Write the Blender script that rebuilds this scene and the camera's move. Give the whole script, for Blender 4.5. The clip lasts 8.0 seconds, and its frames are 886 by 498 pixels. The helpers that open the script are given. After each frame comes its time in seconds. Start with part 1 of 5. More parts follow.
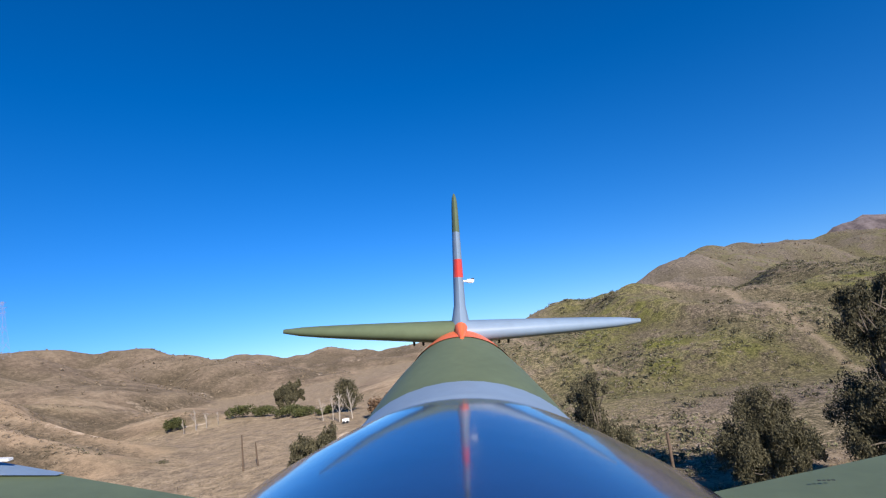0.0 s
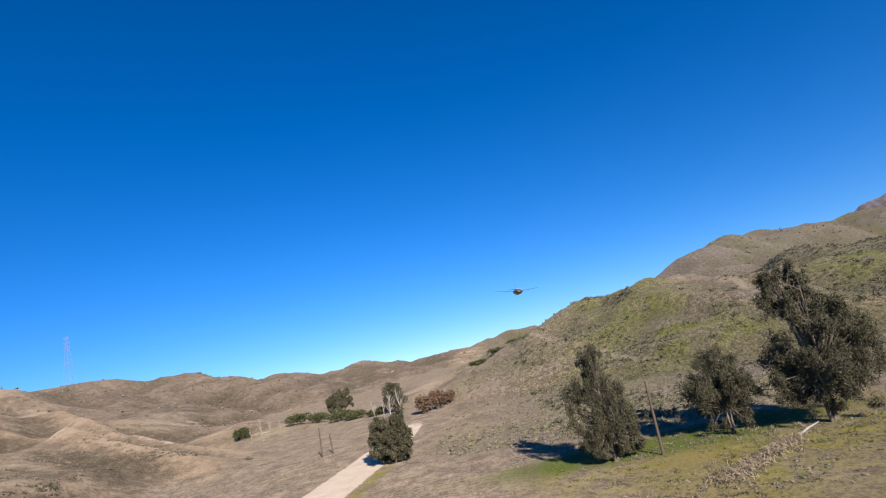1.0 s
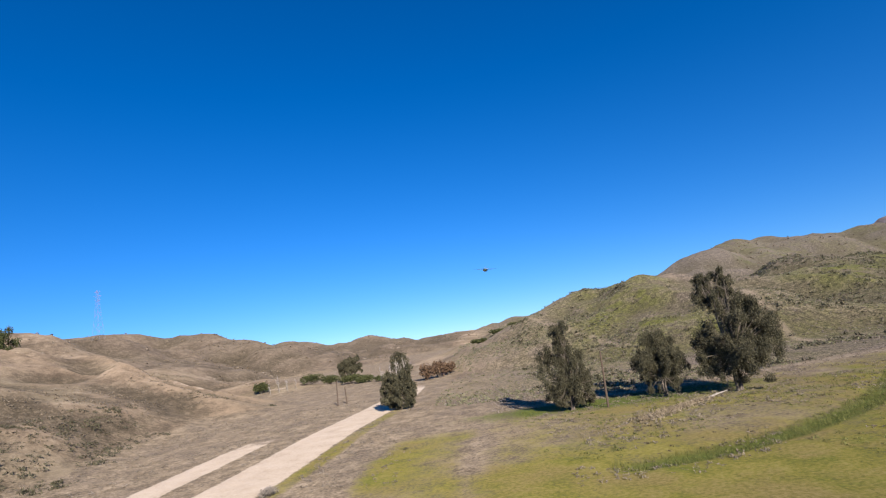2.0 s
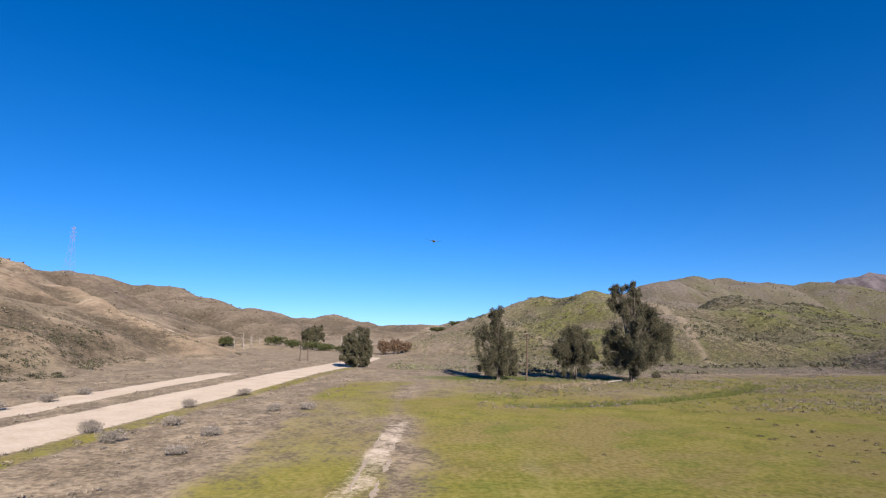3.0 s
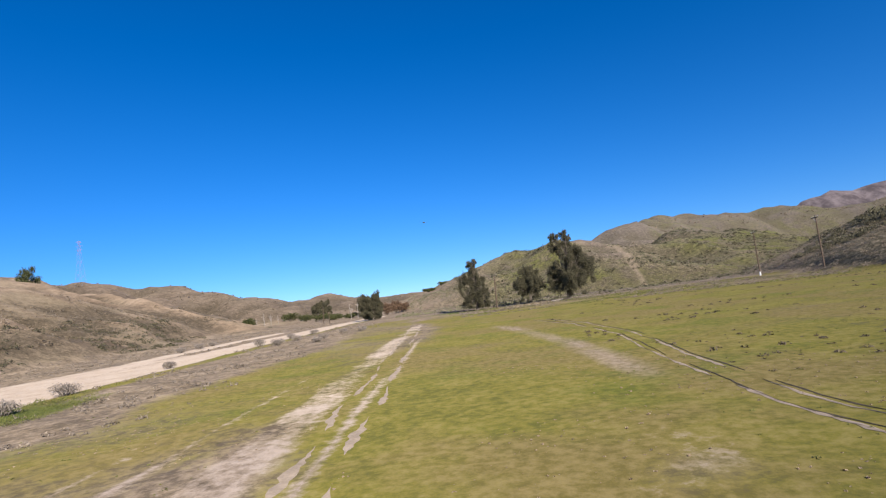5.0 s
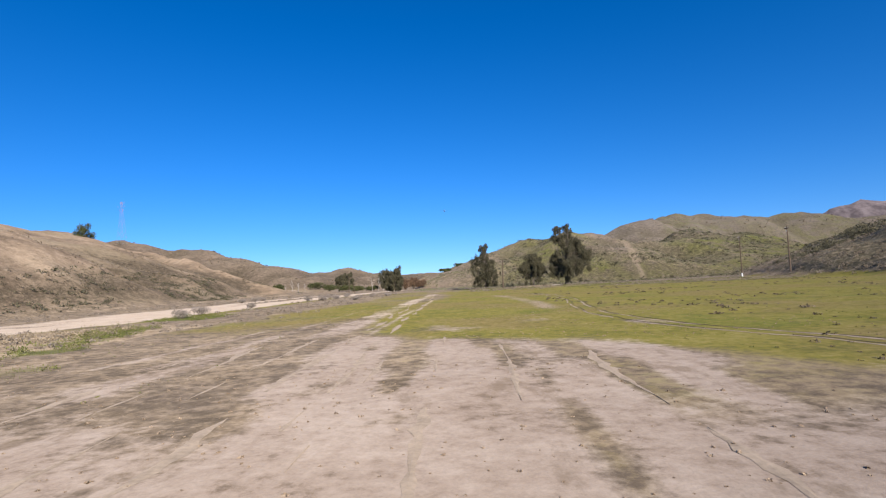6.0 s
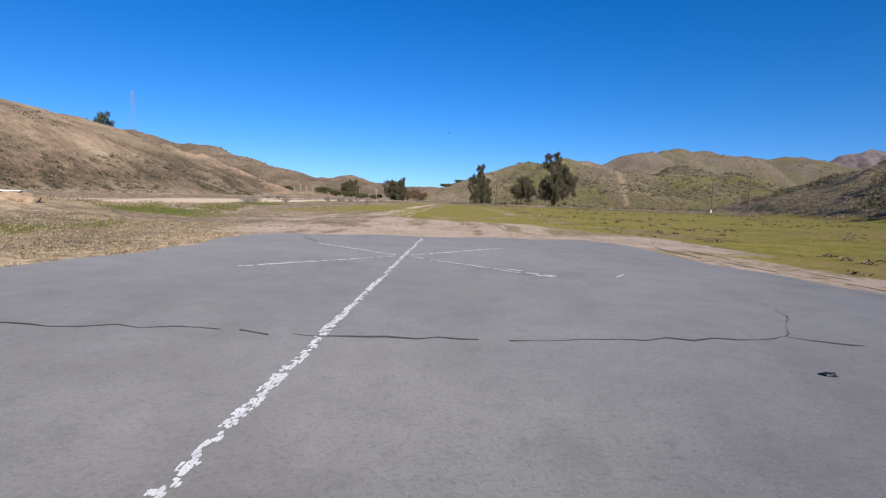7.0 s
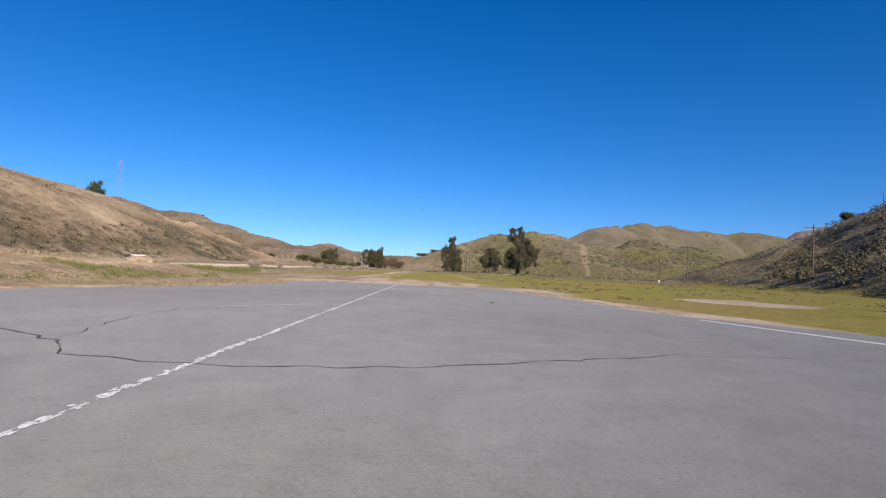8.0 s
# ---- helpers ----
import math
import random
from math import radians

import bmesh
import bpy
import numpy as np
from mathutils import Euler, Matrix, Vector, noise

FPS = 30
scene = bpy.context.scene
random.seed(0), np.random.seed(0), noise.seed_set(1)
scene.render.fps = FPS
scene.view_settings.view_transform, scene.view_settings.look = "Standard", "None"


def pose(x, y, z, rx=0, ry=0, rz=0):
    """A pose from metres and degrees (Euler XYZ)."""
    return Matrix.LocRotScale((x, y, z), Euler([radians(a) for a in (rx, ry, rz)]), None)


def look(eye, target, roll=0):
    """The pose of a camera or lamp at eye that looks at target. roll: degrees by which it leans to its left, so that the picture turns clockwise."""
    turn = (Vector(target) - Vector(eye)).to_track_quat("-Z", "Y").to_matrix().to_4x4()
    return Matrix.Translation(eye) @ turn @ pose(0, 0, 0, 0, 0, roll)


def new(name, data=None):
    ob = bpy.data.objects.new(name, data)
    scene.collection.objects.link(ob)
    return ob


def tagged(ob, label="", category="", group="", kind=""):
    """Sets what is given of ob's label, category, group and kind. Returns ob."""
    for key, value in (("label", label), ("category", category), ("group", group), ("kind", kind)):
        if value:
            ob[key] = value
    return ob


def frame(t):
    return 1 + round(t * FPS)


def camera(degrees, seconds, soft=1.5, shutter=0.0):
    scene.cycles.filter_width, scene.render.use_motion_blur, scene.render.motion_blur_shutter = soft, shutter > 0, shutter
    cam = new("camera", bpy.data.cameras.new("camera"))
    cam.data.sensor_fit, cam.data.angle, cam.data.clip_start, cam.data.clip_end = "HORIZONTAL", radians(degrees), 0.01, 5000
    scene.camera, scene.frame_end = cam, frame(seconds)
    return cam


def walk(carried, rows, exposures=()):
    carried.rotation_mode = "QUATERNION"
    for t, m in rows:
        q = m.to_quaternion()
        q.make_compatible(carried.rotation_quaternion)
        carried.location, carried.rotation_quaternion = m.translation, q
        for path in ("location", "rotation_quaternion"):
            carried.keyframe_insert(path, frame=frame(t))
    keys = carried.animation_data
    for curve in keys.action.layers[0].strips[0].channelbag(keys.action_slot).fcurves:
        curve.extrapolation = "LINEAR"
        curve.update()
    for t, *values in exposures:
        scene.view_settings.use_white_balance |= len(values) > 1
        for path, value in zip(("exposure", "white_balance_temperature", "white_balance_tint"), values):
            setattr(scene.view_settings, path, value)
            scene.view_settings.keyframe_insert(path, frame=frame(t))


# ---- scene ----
cam = camera(80.0, 8.0, soft=1.2)
PATH = [
    (0, (3.92, 1.68, 14.814), (3.915, 3.651, 15.158), -8.7),
    (0.5, (3.261, -6.337, 14.086), (3.26, -4.371, 14.45), -10.1),
    (1, (2.547, -15.066, 13.221), (2.47, -13.106, 13.611), -12.6),
    (1.5, (2.813, -23.271, 12.522), (2.679, -21.307, 12.873), -12.0),
    (3, (5.868, -42.682, 6.894), (5.817, -40.708, 7.209), 0.5),
    (3.5, (6.231, -50.406, 5.846), (6.169, -48.419, 6.057), 0.9),
    (4, (6.388, -58.311, 5.126), (6.342, -56.316, 5.257), -1.6),
    (5.5, (5.592, -83.048, 2.466), (5.616, -81.059, 2.675), -7.6),
    (6, (6.454, -91.401, 1.906), (6.388, -89.406, 2.035), -2.7),
    (6.5, (6.91, -100.12, 1.002), (6.798, -98.128, 0.864), 1.0),
    (6.7, (7.073, -103.134, 1.043), (7.004, -101.15, 0.8), 0.9),
    (7, (7.297, -107.221, 1.33), (7.231, -105.231, 1.14), 2.1),
    (7.5, (7.804, -113.93, 1.64), (7.788, -111.932, 1.713), -1.3),
    (8, (8.514, -120.908, 1.089), (8.524, -118.909, 1.164), 2.8),
]
walk(cam, [(t, look(eye, target, roll)) for t, eye, target, roll in PATH], [(0.0, 0.5, 6500, 10), (6.0, 0.5, 6500, 10), (6.5, 0.34, 6500, 10), (7.0, 0.34, 6550, 10), (7.5, 0.42, 6800, 10), (8.0, 0.4, 6950, 10)])

# ---------------------------------------------------------------- light
SUN_ELEVATION, SUN_AZIMUTH = 26.5, 157.3
world = bpy.data.worlds.new("world")
scene.world = world
world.use_nodes = True
wn, wl = world.node_tree.nodes, world.node_tree.links
wn.clear()
sky = wn.new("ShaderNodeTexSky")
sky.sky_type, sky.sun_disc = "NISHITA", False
sky.sun_elevation, sky.sun_rotation = radians(SUN_ELEVATION), radians(SUN_AZIMUTH)
sky.altitude, sky.air_density, sky.dust_density, sky.ozone_density = 900, 1.0, 0.15, 5.0
# the valley's air is clear: its pale rim lies below the hills' crests
view = wn.new("ShaderNodeTexCoord")
lift = wn.new("ShaderNodeVectorMath")
lift.operation = "ADD"
lift.inputs[1].default_value = (0, 0, 0.045)
wl.new(view.outputs["Generated"], lift.inputs[0])
wl.new(lift.outputs[0], sky.inputs["Vector"])
deep = wn.new("ShaderNodeHueSaturation")
deep.inputs["Saturation"].default_value = 1.3
tint = wn.new("ShaderNodeMix")
tint.data_type, tint.blend_type = "RGBA", "MULTIPLY"
tint.inputs[0].default_value = 1.0
tint.inputs[7].default_value = (0.87, 0.89, 1.09, 1)
back = wn.new("ShaderNodeBackground")
back.inputs["Strength"].default_value = 0.1005
wout = wn.new("ShaderNodeOutputWorld")
wl.new(sky.outputs[0], deep.inputs["Color"])
wl.new(deep.outputs[0], tint.inputs[6])
wl.new(tint.outputs[2], back.inputs["Color"])
wl.new(back.outputs[0], wout.inputs["Surface"])

sun = new("sun", bpy.data.lights.new("sun", "SUN"))
sun.data.energy, sun.data.angle, sun.data.color = 5.0, radians(0.53), (1.0, 0.93, 0.845)
toward = Vector((math.sin(radians(SUN_AZIMUTH)) * math.cos(radians(SUN_ELEVATION)),
                 math.cos(radians(SUN_AZIMUTH)) * math.cos(radians(SUN_ELEVATION)),
                 math.sin(radians(SUN_ELEVATION))))
sun.matrix_world = look(toward * 400, (0, 0, 0))

# ---------------------------------------------------------------- materials


class Nodes:
    """A small builder for node materials."""

    def __init__(self, name, rough=0.8, spec=0.3, metal=0.0):
        self.m = bpy.data.materials.new(name)
        self.m.use_nodes = True
        self.t = self.m.node_tree
        self.b = self.t.nodes["Principled BSDF"]
        self.b.inputs["Roughness"].default_value = rough
        self.b.inputs["Specular IOR Level"].default_value = spec
        self.b.inputs["Metallic"].default_value = metal
        self.coord = self.t.nodes.new("ShaderNodeNewGeometry").outputs["Position"]

    def local(self):
        self.coord = self.t.nodes.new("ShaderNodeTexCoord").outputs["Object"]
        return self

    def noise(self, scale, detail=4.0, rough=0.6, stretch=None):
        n = self.t.nodes.new("ShaderNodeTexNoise")
        n.inputs["Scale"].default_value, n.inputs["Detail"].default_value = scale, detail
        n.inputs["Roughness"].default_value = rough
        if stretch:
            mp = self.t.nodes.new("ShaderNodeMapping")
            mp.inputs["Scale"].default_value = stretch
            self.t.links.new(self.coord, mp.inputs["Vector"])
            self.t.links.new(mp.outputs[0], n.inputs["Vector"])
        else:
            self.t.links.new(self.coord, n.inputs["Vector"])
        return n.outputs["Fac"]

    def cells(self, scale):
        n = self.t.nodes.new("ShaderNodeTexVoronoi")
        n.inputs["Scale"].default_value = scale
        self.t.links.new(self.coord, n.inputs["Vector"])
        return n.outputs["Distance"]

    def attr(self, name):
        n = self.t.nodes.new("ShaderNodeAttribute")
        n.attribute_name = name
        return n.outputs["Fac"]

    def island(self):
        return self.t.nodes.new("ShaderNodeNewGeometry").outputs["Random Per Island"]

    def each(self):
        return self.t.nodes.new("ShaderNodeObjectInfo").outputs["Random"]

    def ramp(self, fac, *stops):
        n = self.t.nodes.new("ShaderNodeValToRGB")
        e = n.color_ramp.elements
        while len(e) < len(stops):
            e.new(0.5)
        for el, (p, c) in zip(e, stops):
            el.position = p
            el.color = (*c, 1) if not isinstance(c, (int, float)) else (c, c, c, 1)
        self.t.links.new(fac, n.inputs["Fac"])
        return n.outputs["Color"]

    def mix(self, fac, a, b, mode="MIX"):
        n = self.t.nodes.new("ShaderNodeMix")
        n.data_type, n.blend_type = "RGBA", mode
        for sock, v in ((n.inputs["Factor"], fac), (n.inputs["A"], a), (n.inputs["B"], b)):
            if sock.name != "Factor":
                sock = [s for s in n.inputs if s.name == sock.name and s.type == "RGBA"][0]
            else:
                sock = [s for s in n.inputs if s.name == "Factor" and s.type == "VALUE"][0]
            if isinstance(v, (int, float)):
                sock.default_value = v
            elif isinstance(v, tuple):
                sock.default_value = (*v, 1)
            else:
                self.t.links.new(v, sock)
        return [s for s in n.outputs if s.type == "RGBA"][0]

    def maths(self, op, a, b=0.5):
        n = self.t.nodes.new("ShaderNodeMath")
        n.operation = op
        for sock, v in zip(n.inputs, (a, b)):
            if isinstance(v, (int, float)):
                sock.default_value = v
            else:
                self.t.links.new(v, sock)
        return n.outputs[0]

    def bump(self, fac, strength=0.5, distance=0.05):
        n = self.t.nodes.new("ShaderNodeBump")
        n.inputs["Strength"].default_value, n.inputs["Distance"].default_value = strength, distance
        self.t.links.new(fac, n.inputs["Height"])
        self.t.links.new(n.outputs[0], self.b.inputs["Normal"])
        return self

    def put(self, color=None, rough=None):
        if isinstance(color, tuple):
            self.b.inputs["Base Color"].default_value = (*color, 1)
        elif color is not None:
            self.t.links.new(color, self.b.inputs["Base Color"])
        if rough is not None:
            self.t.links.new(rough, self.b.inputs["Roughness"])
        return self.m


def ground_material():
    g = Nodes("ground_soil_and_grass", rough=0.95, spec=0.1)
    g.b.inputs["Diffuse Roughness"].default_value = 0.8
    big, mid, fine = g.noise(0.045, 5), g.noise(0.35, 5, 0.65), g.noise(3.2, 5, 0.7)
    grit = g.noise(17.0, 3, 0.7)
    blot = g.mix(0.55, mid, fine)
    # dry, grey-brown thatch on flat ground
    dry = g.ramp(blot, (0.4, (0.155, 0.12, 0.078)), (0.48, (0.29, 0.223, 0.146)), (0.57, (0.46, 0.362, 0.245)))
    dry = g.mix(g.ramp(g.noise(0.13, 5, 0.7), (0.46, 0.0), (0.6, 0.55)), dry, g.ramp(fine, (0.4, (0.13, 0.102, 0.076)), (0.62, (0.29, 0.23, 0.172))))
    dry = g.mix(g.ramp(g.noise(1.1, 6, 0.75), (0.49, 0.0), (0.57, 0.55)), dry, (0.12, 0.095, 0.066))
    # yellow-green winter sprouts, browner where they are thin
    green = g.ramp(g.mix(0.6, mid, fine), (0.4, (0.145, 0.145, 0.03)), (0.5, (0.235, 0.21, 0.04)), (0.6, (0.32, 0.27, 0.08)))
    green = g.mix(g.ramp(g.noise(0.09, 5, 0.65), (0.45, 0.0), (0.58, 0.85)), green, g.ramp(fine, (0.4, (0.195, 0.155, 0.045)), (0.6, (0.31, 0.24, 0.095))))
    green = g.mix(g.ramp(g.noise(0.15, 5, 0.65), (0.54, 0.0), (0.66, 0.7)), green, g.ramp(fine, (0.4, (0.115, 0.14, 0.02)), (0.6, (0.2, 0.21, 0.035))))
    # pale bare soil, pinker and darker round the end of the runway
    dirt = g.ramp(g.mix(0.5, mid, fine), (0.34, (0.42, 0.33, 0.235)), (0.45, (0.58, 0.47, 0.35)), (0.6, (0.68, 0.56, 0.43)))
    clay = g.ramp(g.mix(0.5, mid, fine), (0.36, (0.26, 0.195, 0.14)), (0.46, (0.41, 0.325, 0.248)), (0.6, (0.52, 0.43, 0.34)))
    clay = g.mix(g.ramp(g.noise(0.9, 6, 0.7, (1.0, 0.4, 1.0)), (0.55, 0.0), (0.64, 0.7)), clay, (0.27, 0.205, 0.142))
    dirt = g.mix(g.attr("clay"), dirt, clay)
    # western hills: straw ribs, brown and olive hollows
    west = g.ramp(g.mix(0.5, big, g.mix(0.5, mid, fine)), (0.4, (0.125, 0.092, 0.062)), (0.46, (0.24, 0.178, 0.12)), (0.51, (0.37, 0.277, 0.187)), (0.58, (0.53, 0.41, 0.28)))
    west = g.mix(g.ramp(g.noise(0.022, 6, 0.65), (0.48, 0.0), (0.6, 0.5)), west, g.ramp(fine, (0.4, (0.13, 0.11, 0.058)), (0.6, (0.25, 0.21, 0.12))))
    bushy = g.maths("MULTIPLY", g.ramp(g.noise(0.75, 6, 0.75), (0.46, 0.0), (0.56, 0.85)), g.maths("ADD", 0.22, g.maths("MULTIPLY", g.attr("olive"), 0.78)))
    west = g.mix(g.maths("MULTIPLY", g.attr("distant"), 0.65), west, g.ramp(blot, (0.4, (0.12, 0.094, 0.07)), (0.6, (0.27, 0.21, 0.155))))
    west = g.mix(g.maths("MULTIPLY", g.attr("rib"), g.ramp(blot, (0.38, 0.2), (0.55, 0.9))), west, (0.45, 0.33, 0.215))
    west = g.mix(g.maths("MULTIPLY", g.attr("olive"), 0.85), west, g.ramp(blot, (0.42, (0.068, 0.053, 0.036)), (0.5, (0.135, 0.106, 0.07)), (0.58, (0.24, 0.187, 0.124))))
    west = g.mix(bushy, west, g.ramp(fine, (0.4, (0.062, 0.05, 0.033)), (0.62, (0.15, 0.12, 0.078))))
    # eastern hills: mottled grey-olive scrub, grass in the open spots, mauve dry brush
    speck = g.mix(0.6, g.noise(0.8, 6, 0.75), g.noise(2.6, 4, 0.7))
    east = g.ramp(speck, (0.42, (0.06, 0.053, 0.03)), (0.48, (0.16, 0.136, 0.08)), (0.53, (0.3, 0.245, 0.152)), (0.59, (0.52, 0.42, 0.28)))
    mauve = g.ramp(speck, (0.42, (0.09, 0.07, 0.055)), (0.5, (0.21, 0.166, 0.126)), (0.58, (0.42, 0.335, 0.255)))
    fresh = g.ramp(speck, (0.42, (0.075, 0.082, 0.02)), (0.5, (0.17, 0.178, 0.04)), (0.58, (0.3, 0.28, 0.09)))
    east = g.mix(g.ramp(g.noise(0.028, 6, 0.65), (0.47, 0.0), (0.56, 0.85)), east, mauve)
    east = g.mix(g.maths("MULTIPLY", g.attr("distant"), 0.7), east, g.ramp(speck, (0.4, (0.12, 0.1, 0.08)), (0.5, (0.225, 0.187, 0.148)), (0.6, (0.38, 0.315, 0.245))))
    east = g.mix(g.maths("MULTIPLY", g.attr("meadow"), g.ramp(g.noise(0.1, 5, 0.7), (0.42, 0.1), (0.56, 1.0))), east, fresh)
    east = g.mix(g.maths("MULTIPLY", g.ramp(g.cells(0.42), (0.14, 1.0), (0.4, 0.0)), 0.5), east, (0.07, 0.062, 0.034))
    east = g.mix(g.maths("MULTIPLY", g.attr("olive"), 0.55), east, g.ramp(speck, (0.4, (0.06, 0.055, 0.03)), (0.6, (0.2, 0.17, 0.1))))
    hill = g.mix(g.maths("MULTIPLY", g.maths("SUBTRACT", g.attr("shrubby"), 0.25), 1.333), west, east)
    # grey-purple in the far mountain's colour stands in for distance haze
    hill = g.mix(g.attr("haze_tint"), hill, g.ramp(g.noise(0.02, 8, 0.7, (1.0, 1.0, 0.5)), (0.4, (0.14, 0.115, 0.115)), (0.5, (0.25, 0.205, 0.2)), (0.6, (0.36, 0.3, 0.285))))
    rough_edge = g.maths("SUBTRACT", g.mix(0.5, mid, fine), 0.5)

    def edge(name, soft=0.22):
        s = g.maths("ADD", g.attr(name), g.maths("MULTIPLY", rough_edge, 1.6))
        return g.ramp(s, (0.5 - soft / 2, 0.0), (0.5 + soft / 2, 1.0))

    col = g.mix(edge("green", 0.35), dry, green)
    straw = g.ramp(blot, (0.4, (0.2, 0.15, 0.092)), (0.48, (0.36, 0.275, 0.175)), (0.57, (0.55, 0.435, 0.29)))
    col = g.mix(edge("straw", 0.4), col, straw)
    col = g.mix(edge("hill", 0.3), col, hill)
    col = g.mix(edge("bare", 0.3), col, dirt)
    col = g.mix(edge("lush", 0.4), col, g.ramp(fine, (0.4, (0.075, 0.1, 0.018)), (0.6, (0.15, 0.17, 0.035))))
    # worn wheel tracks and foot trails
    col = g.mix(g.maths("MULTIPLY", g.attr("wear"), g.ramp(blot, (0.36, 0.45), (0.52, 1.0))), col, g.ramp(fine, (0.4, (0.3, 0.23, 0.155)), (0.6, (0.47, 0.375, 0.265))))
    col = g.mix(g.maths("MULTIPLY", g.ramp(grit, (0.4, 0.0), (0.7, 1.0)), 0.18), col, (0.1, 0.085, 0.06))
    col = g.mix(1.0, col, (0.695, 0.678, 0.68), "MULTIPLY")
    g.bump(g.mix(0.5, fine, grit), 0.35, 0.07)
    return g.put(col)


def asphalt_material():
    a = Nodes("weathered_asphalt", rough=0.78, spec=0.45)
    a.b.inputs["Diffuse Roughness"].default_value = 1.0
    big, mid, grain = a.noise(0.12, 4), a.noise(1.3, 6, 0.7), a.noise(70, 2, 0.8)
    col = a.ramp(a.mix(0.5, big, mid), (0.38, (0.127, 0.120, 0.111)), (0.5, (0.155, 0.148, 0.139)), (0.62, (0.182, 0.174, 0.161)))
    col = a.mix(a.maths("MULTIPLY", a.ramp(grain, (0.4, 0.0), (0.7, 1.0)), 0.4), col, (0.228, 0.219, 0.205))
    col = a.mix(a.maths("MULTIPLY", a.ramp(a.noise(28, 3, 0.7), (0.5, 0.0), (0.66, 1.0)), 0.4), col, (0.080, 0.074, 0.068))
    col = a.mix(a.maths("MULTIPLY", a.ramp(a.noise(4.5, 6, 0.8), (0.52, 0.0), (0.64, 1.0)), 0.32), col, (0.097, 0.091, 0.084))
    col = a.mix(a.maths("MULTIPLY", a.ramp(a.noise(0.5, 4, 0.6), (0.56, 0.0), (0.7, 1.0)), 0.3), col, (0.188, 0.171, 0.151))
    col = a.mix(a.ramp(a.cells(26), (0.08, 0.5), (0.2, 0.0)), col, (0.262, 0.251, 0.234))
    col = a.mix(a.maths("MULTIPLY", a.ramp(a.noise(11, 4, 0.7), (0.56, 0.0), (0.66, 1.0)), 0.25), col, (0.085, 0.080, 0.074))
    col = a.mix(a.maths("MULTIPLY", a.ramp(a.noise(0.75, 6, 0.7, (1.0, 0.5, 1.0)), (0.5, 0.0), (0.62, 1.0)), 0.3), col, (0.105, 0.098, 0.09))
    col = a.mix(1.0, col, (0.975, 1.0, 1.045), "MULTIPLY")
    a.bump(grain, 0.5, 0.006)
    return a.put(col)


def plain(name, color, vary=0.25, scale=8.0, rough=0.8, spec=0.3, local=False, bump=0.0):
    p = Nodes(name, rough, spec)
    if local:
        p.local()
    n = p.mix(0.4, p.noise(scale, 4), p.noise(scale * 6, 3))
    lo, hi = tuple(c * (1 - vary) for c in color), tuple(min(c * (1 + vary), 0.95) for c in color)
    if bump:
        p.bump(p.noise(scale * 5, 4), 0.6, bump)
    return p.put(p.ramp(n, (0.35, lo), (0.65, hi)))


def leaf_material(name, dark, light, scale=0.6):
    p = Nodes(name, 0.65, 0.15)
    r = p.mix(0.5, p.island(), p.noise(scale, 3))
    p.b.inputs["Transmission Weight"].default_value = 0.0
    return p.put(p.ramp(r, (0.2, dark), (0.55, tuple((a + b) / 2 for a, b in zip(dark, light))), (0.85, light)))


M_GROUND = ground_material()
M_ASPHALT = asphalt_material()
M_PAINT = plain("worn_white_road_paint", (0.62, 0.62, 0.6), 0.25, 9, 0.8)
M_PAINT.node_tree.nodes["Principled BSDF"].inputs["Diffuse Roughness"].default_value = 0.25
M_TAR = plain("dark_crack_filling", (0.095, 0.09, 0.083), 0.4, 6, 0.85)
M_BARK = plain("grey_brown_bark", (0.16, 0.13, 0.1), 0.4, 3, 0.9, 0.2, bump=0.03)
M_PALE_BARK = plain("bleached_dead_wood", (0.36, 0.31, 0.26), 0.25, 3, 0.9, 0.2, bump=0.02)
M_POLE = plain("weathered_brown_pole_timber", (0.12, 0.085, 0.06), 0.35, 4, 0.85, 0.2, bump=0.01)
M_GUM = leaf_material("grey_green_gum_leaves", (0.024, 0.024, 0.013), (0.165, 0.145, 0.085), 0.9)
M_OLIVE = leaf_material("olive_green_shrub_leaves", (0.035, 0.042, 0.014), (0.13, 0.13, 0.05))
M_RUST = leaf_material("rust_brown_dry_leaves", (0.08, 0.05, 0.03), (0.24, 0.15, 0.09))
M_SAGE = leaf_material("grey_olive_scrub_leaves", (0.042, 0.04, 0.023), (0.17, 0.15, 0.088), 0.12)
M_WEST = leaf_material("soft_brown_slope_scrub", (0.12, 0.094, 0.064), (0.31, 0.24, 0.165), 0.12)
M_EAST = leaf_material("mauve_brown_slope_brush", (0.16, 0.127, 0.102), (0.34, 0.275, 0.22), 0.15)
M_GREEN_SCRUB = leaf_material("grey_green_slope_scrub", (0.1, 0.102, 0.05), (0.29, 0.27, 0.15), 0.1)
M_BRUSH = leaf_material("dry_grey_brown_brush", (0.13, 0.104, 0.078), (0.36, 0.29, 0.215), 0.15)
M_STRAW = leaf_material("dry_straw_grass", (0.2, 0.152, 0.095), (0.43, 0.34, 0.22), 0.2)
M_SPROUT = leaf_material("fresh_green_grass", (0.085, 0.098, 0.026), (0.23, 0.22, 0.066), 0.3)
M_CLOD = leaf_material("tan_soil_clods", (0.2, 0.14, 0.09), (0.46, 0.35, 0.24), 0.4)
M_DARK_CLOD = leaf_material("dark_weeds_on_soil_mounds", (0.07, 0.055, 0.034), (0.2, 0.155, 0.1), 0.5)
# haze before the distant pylon is put into this blue-grey
M_PYLON = Nodes("haze_tinted_grey_lattice_steel", 0.7, 0.3).put((0.2, 0.24, 0.3))
M_SLOPE = leaf_material("brown_slope_brush", (0.1, 0.078, 0.056), (0.27, 0.212, 0.152), 0.15)
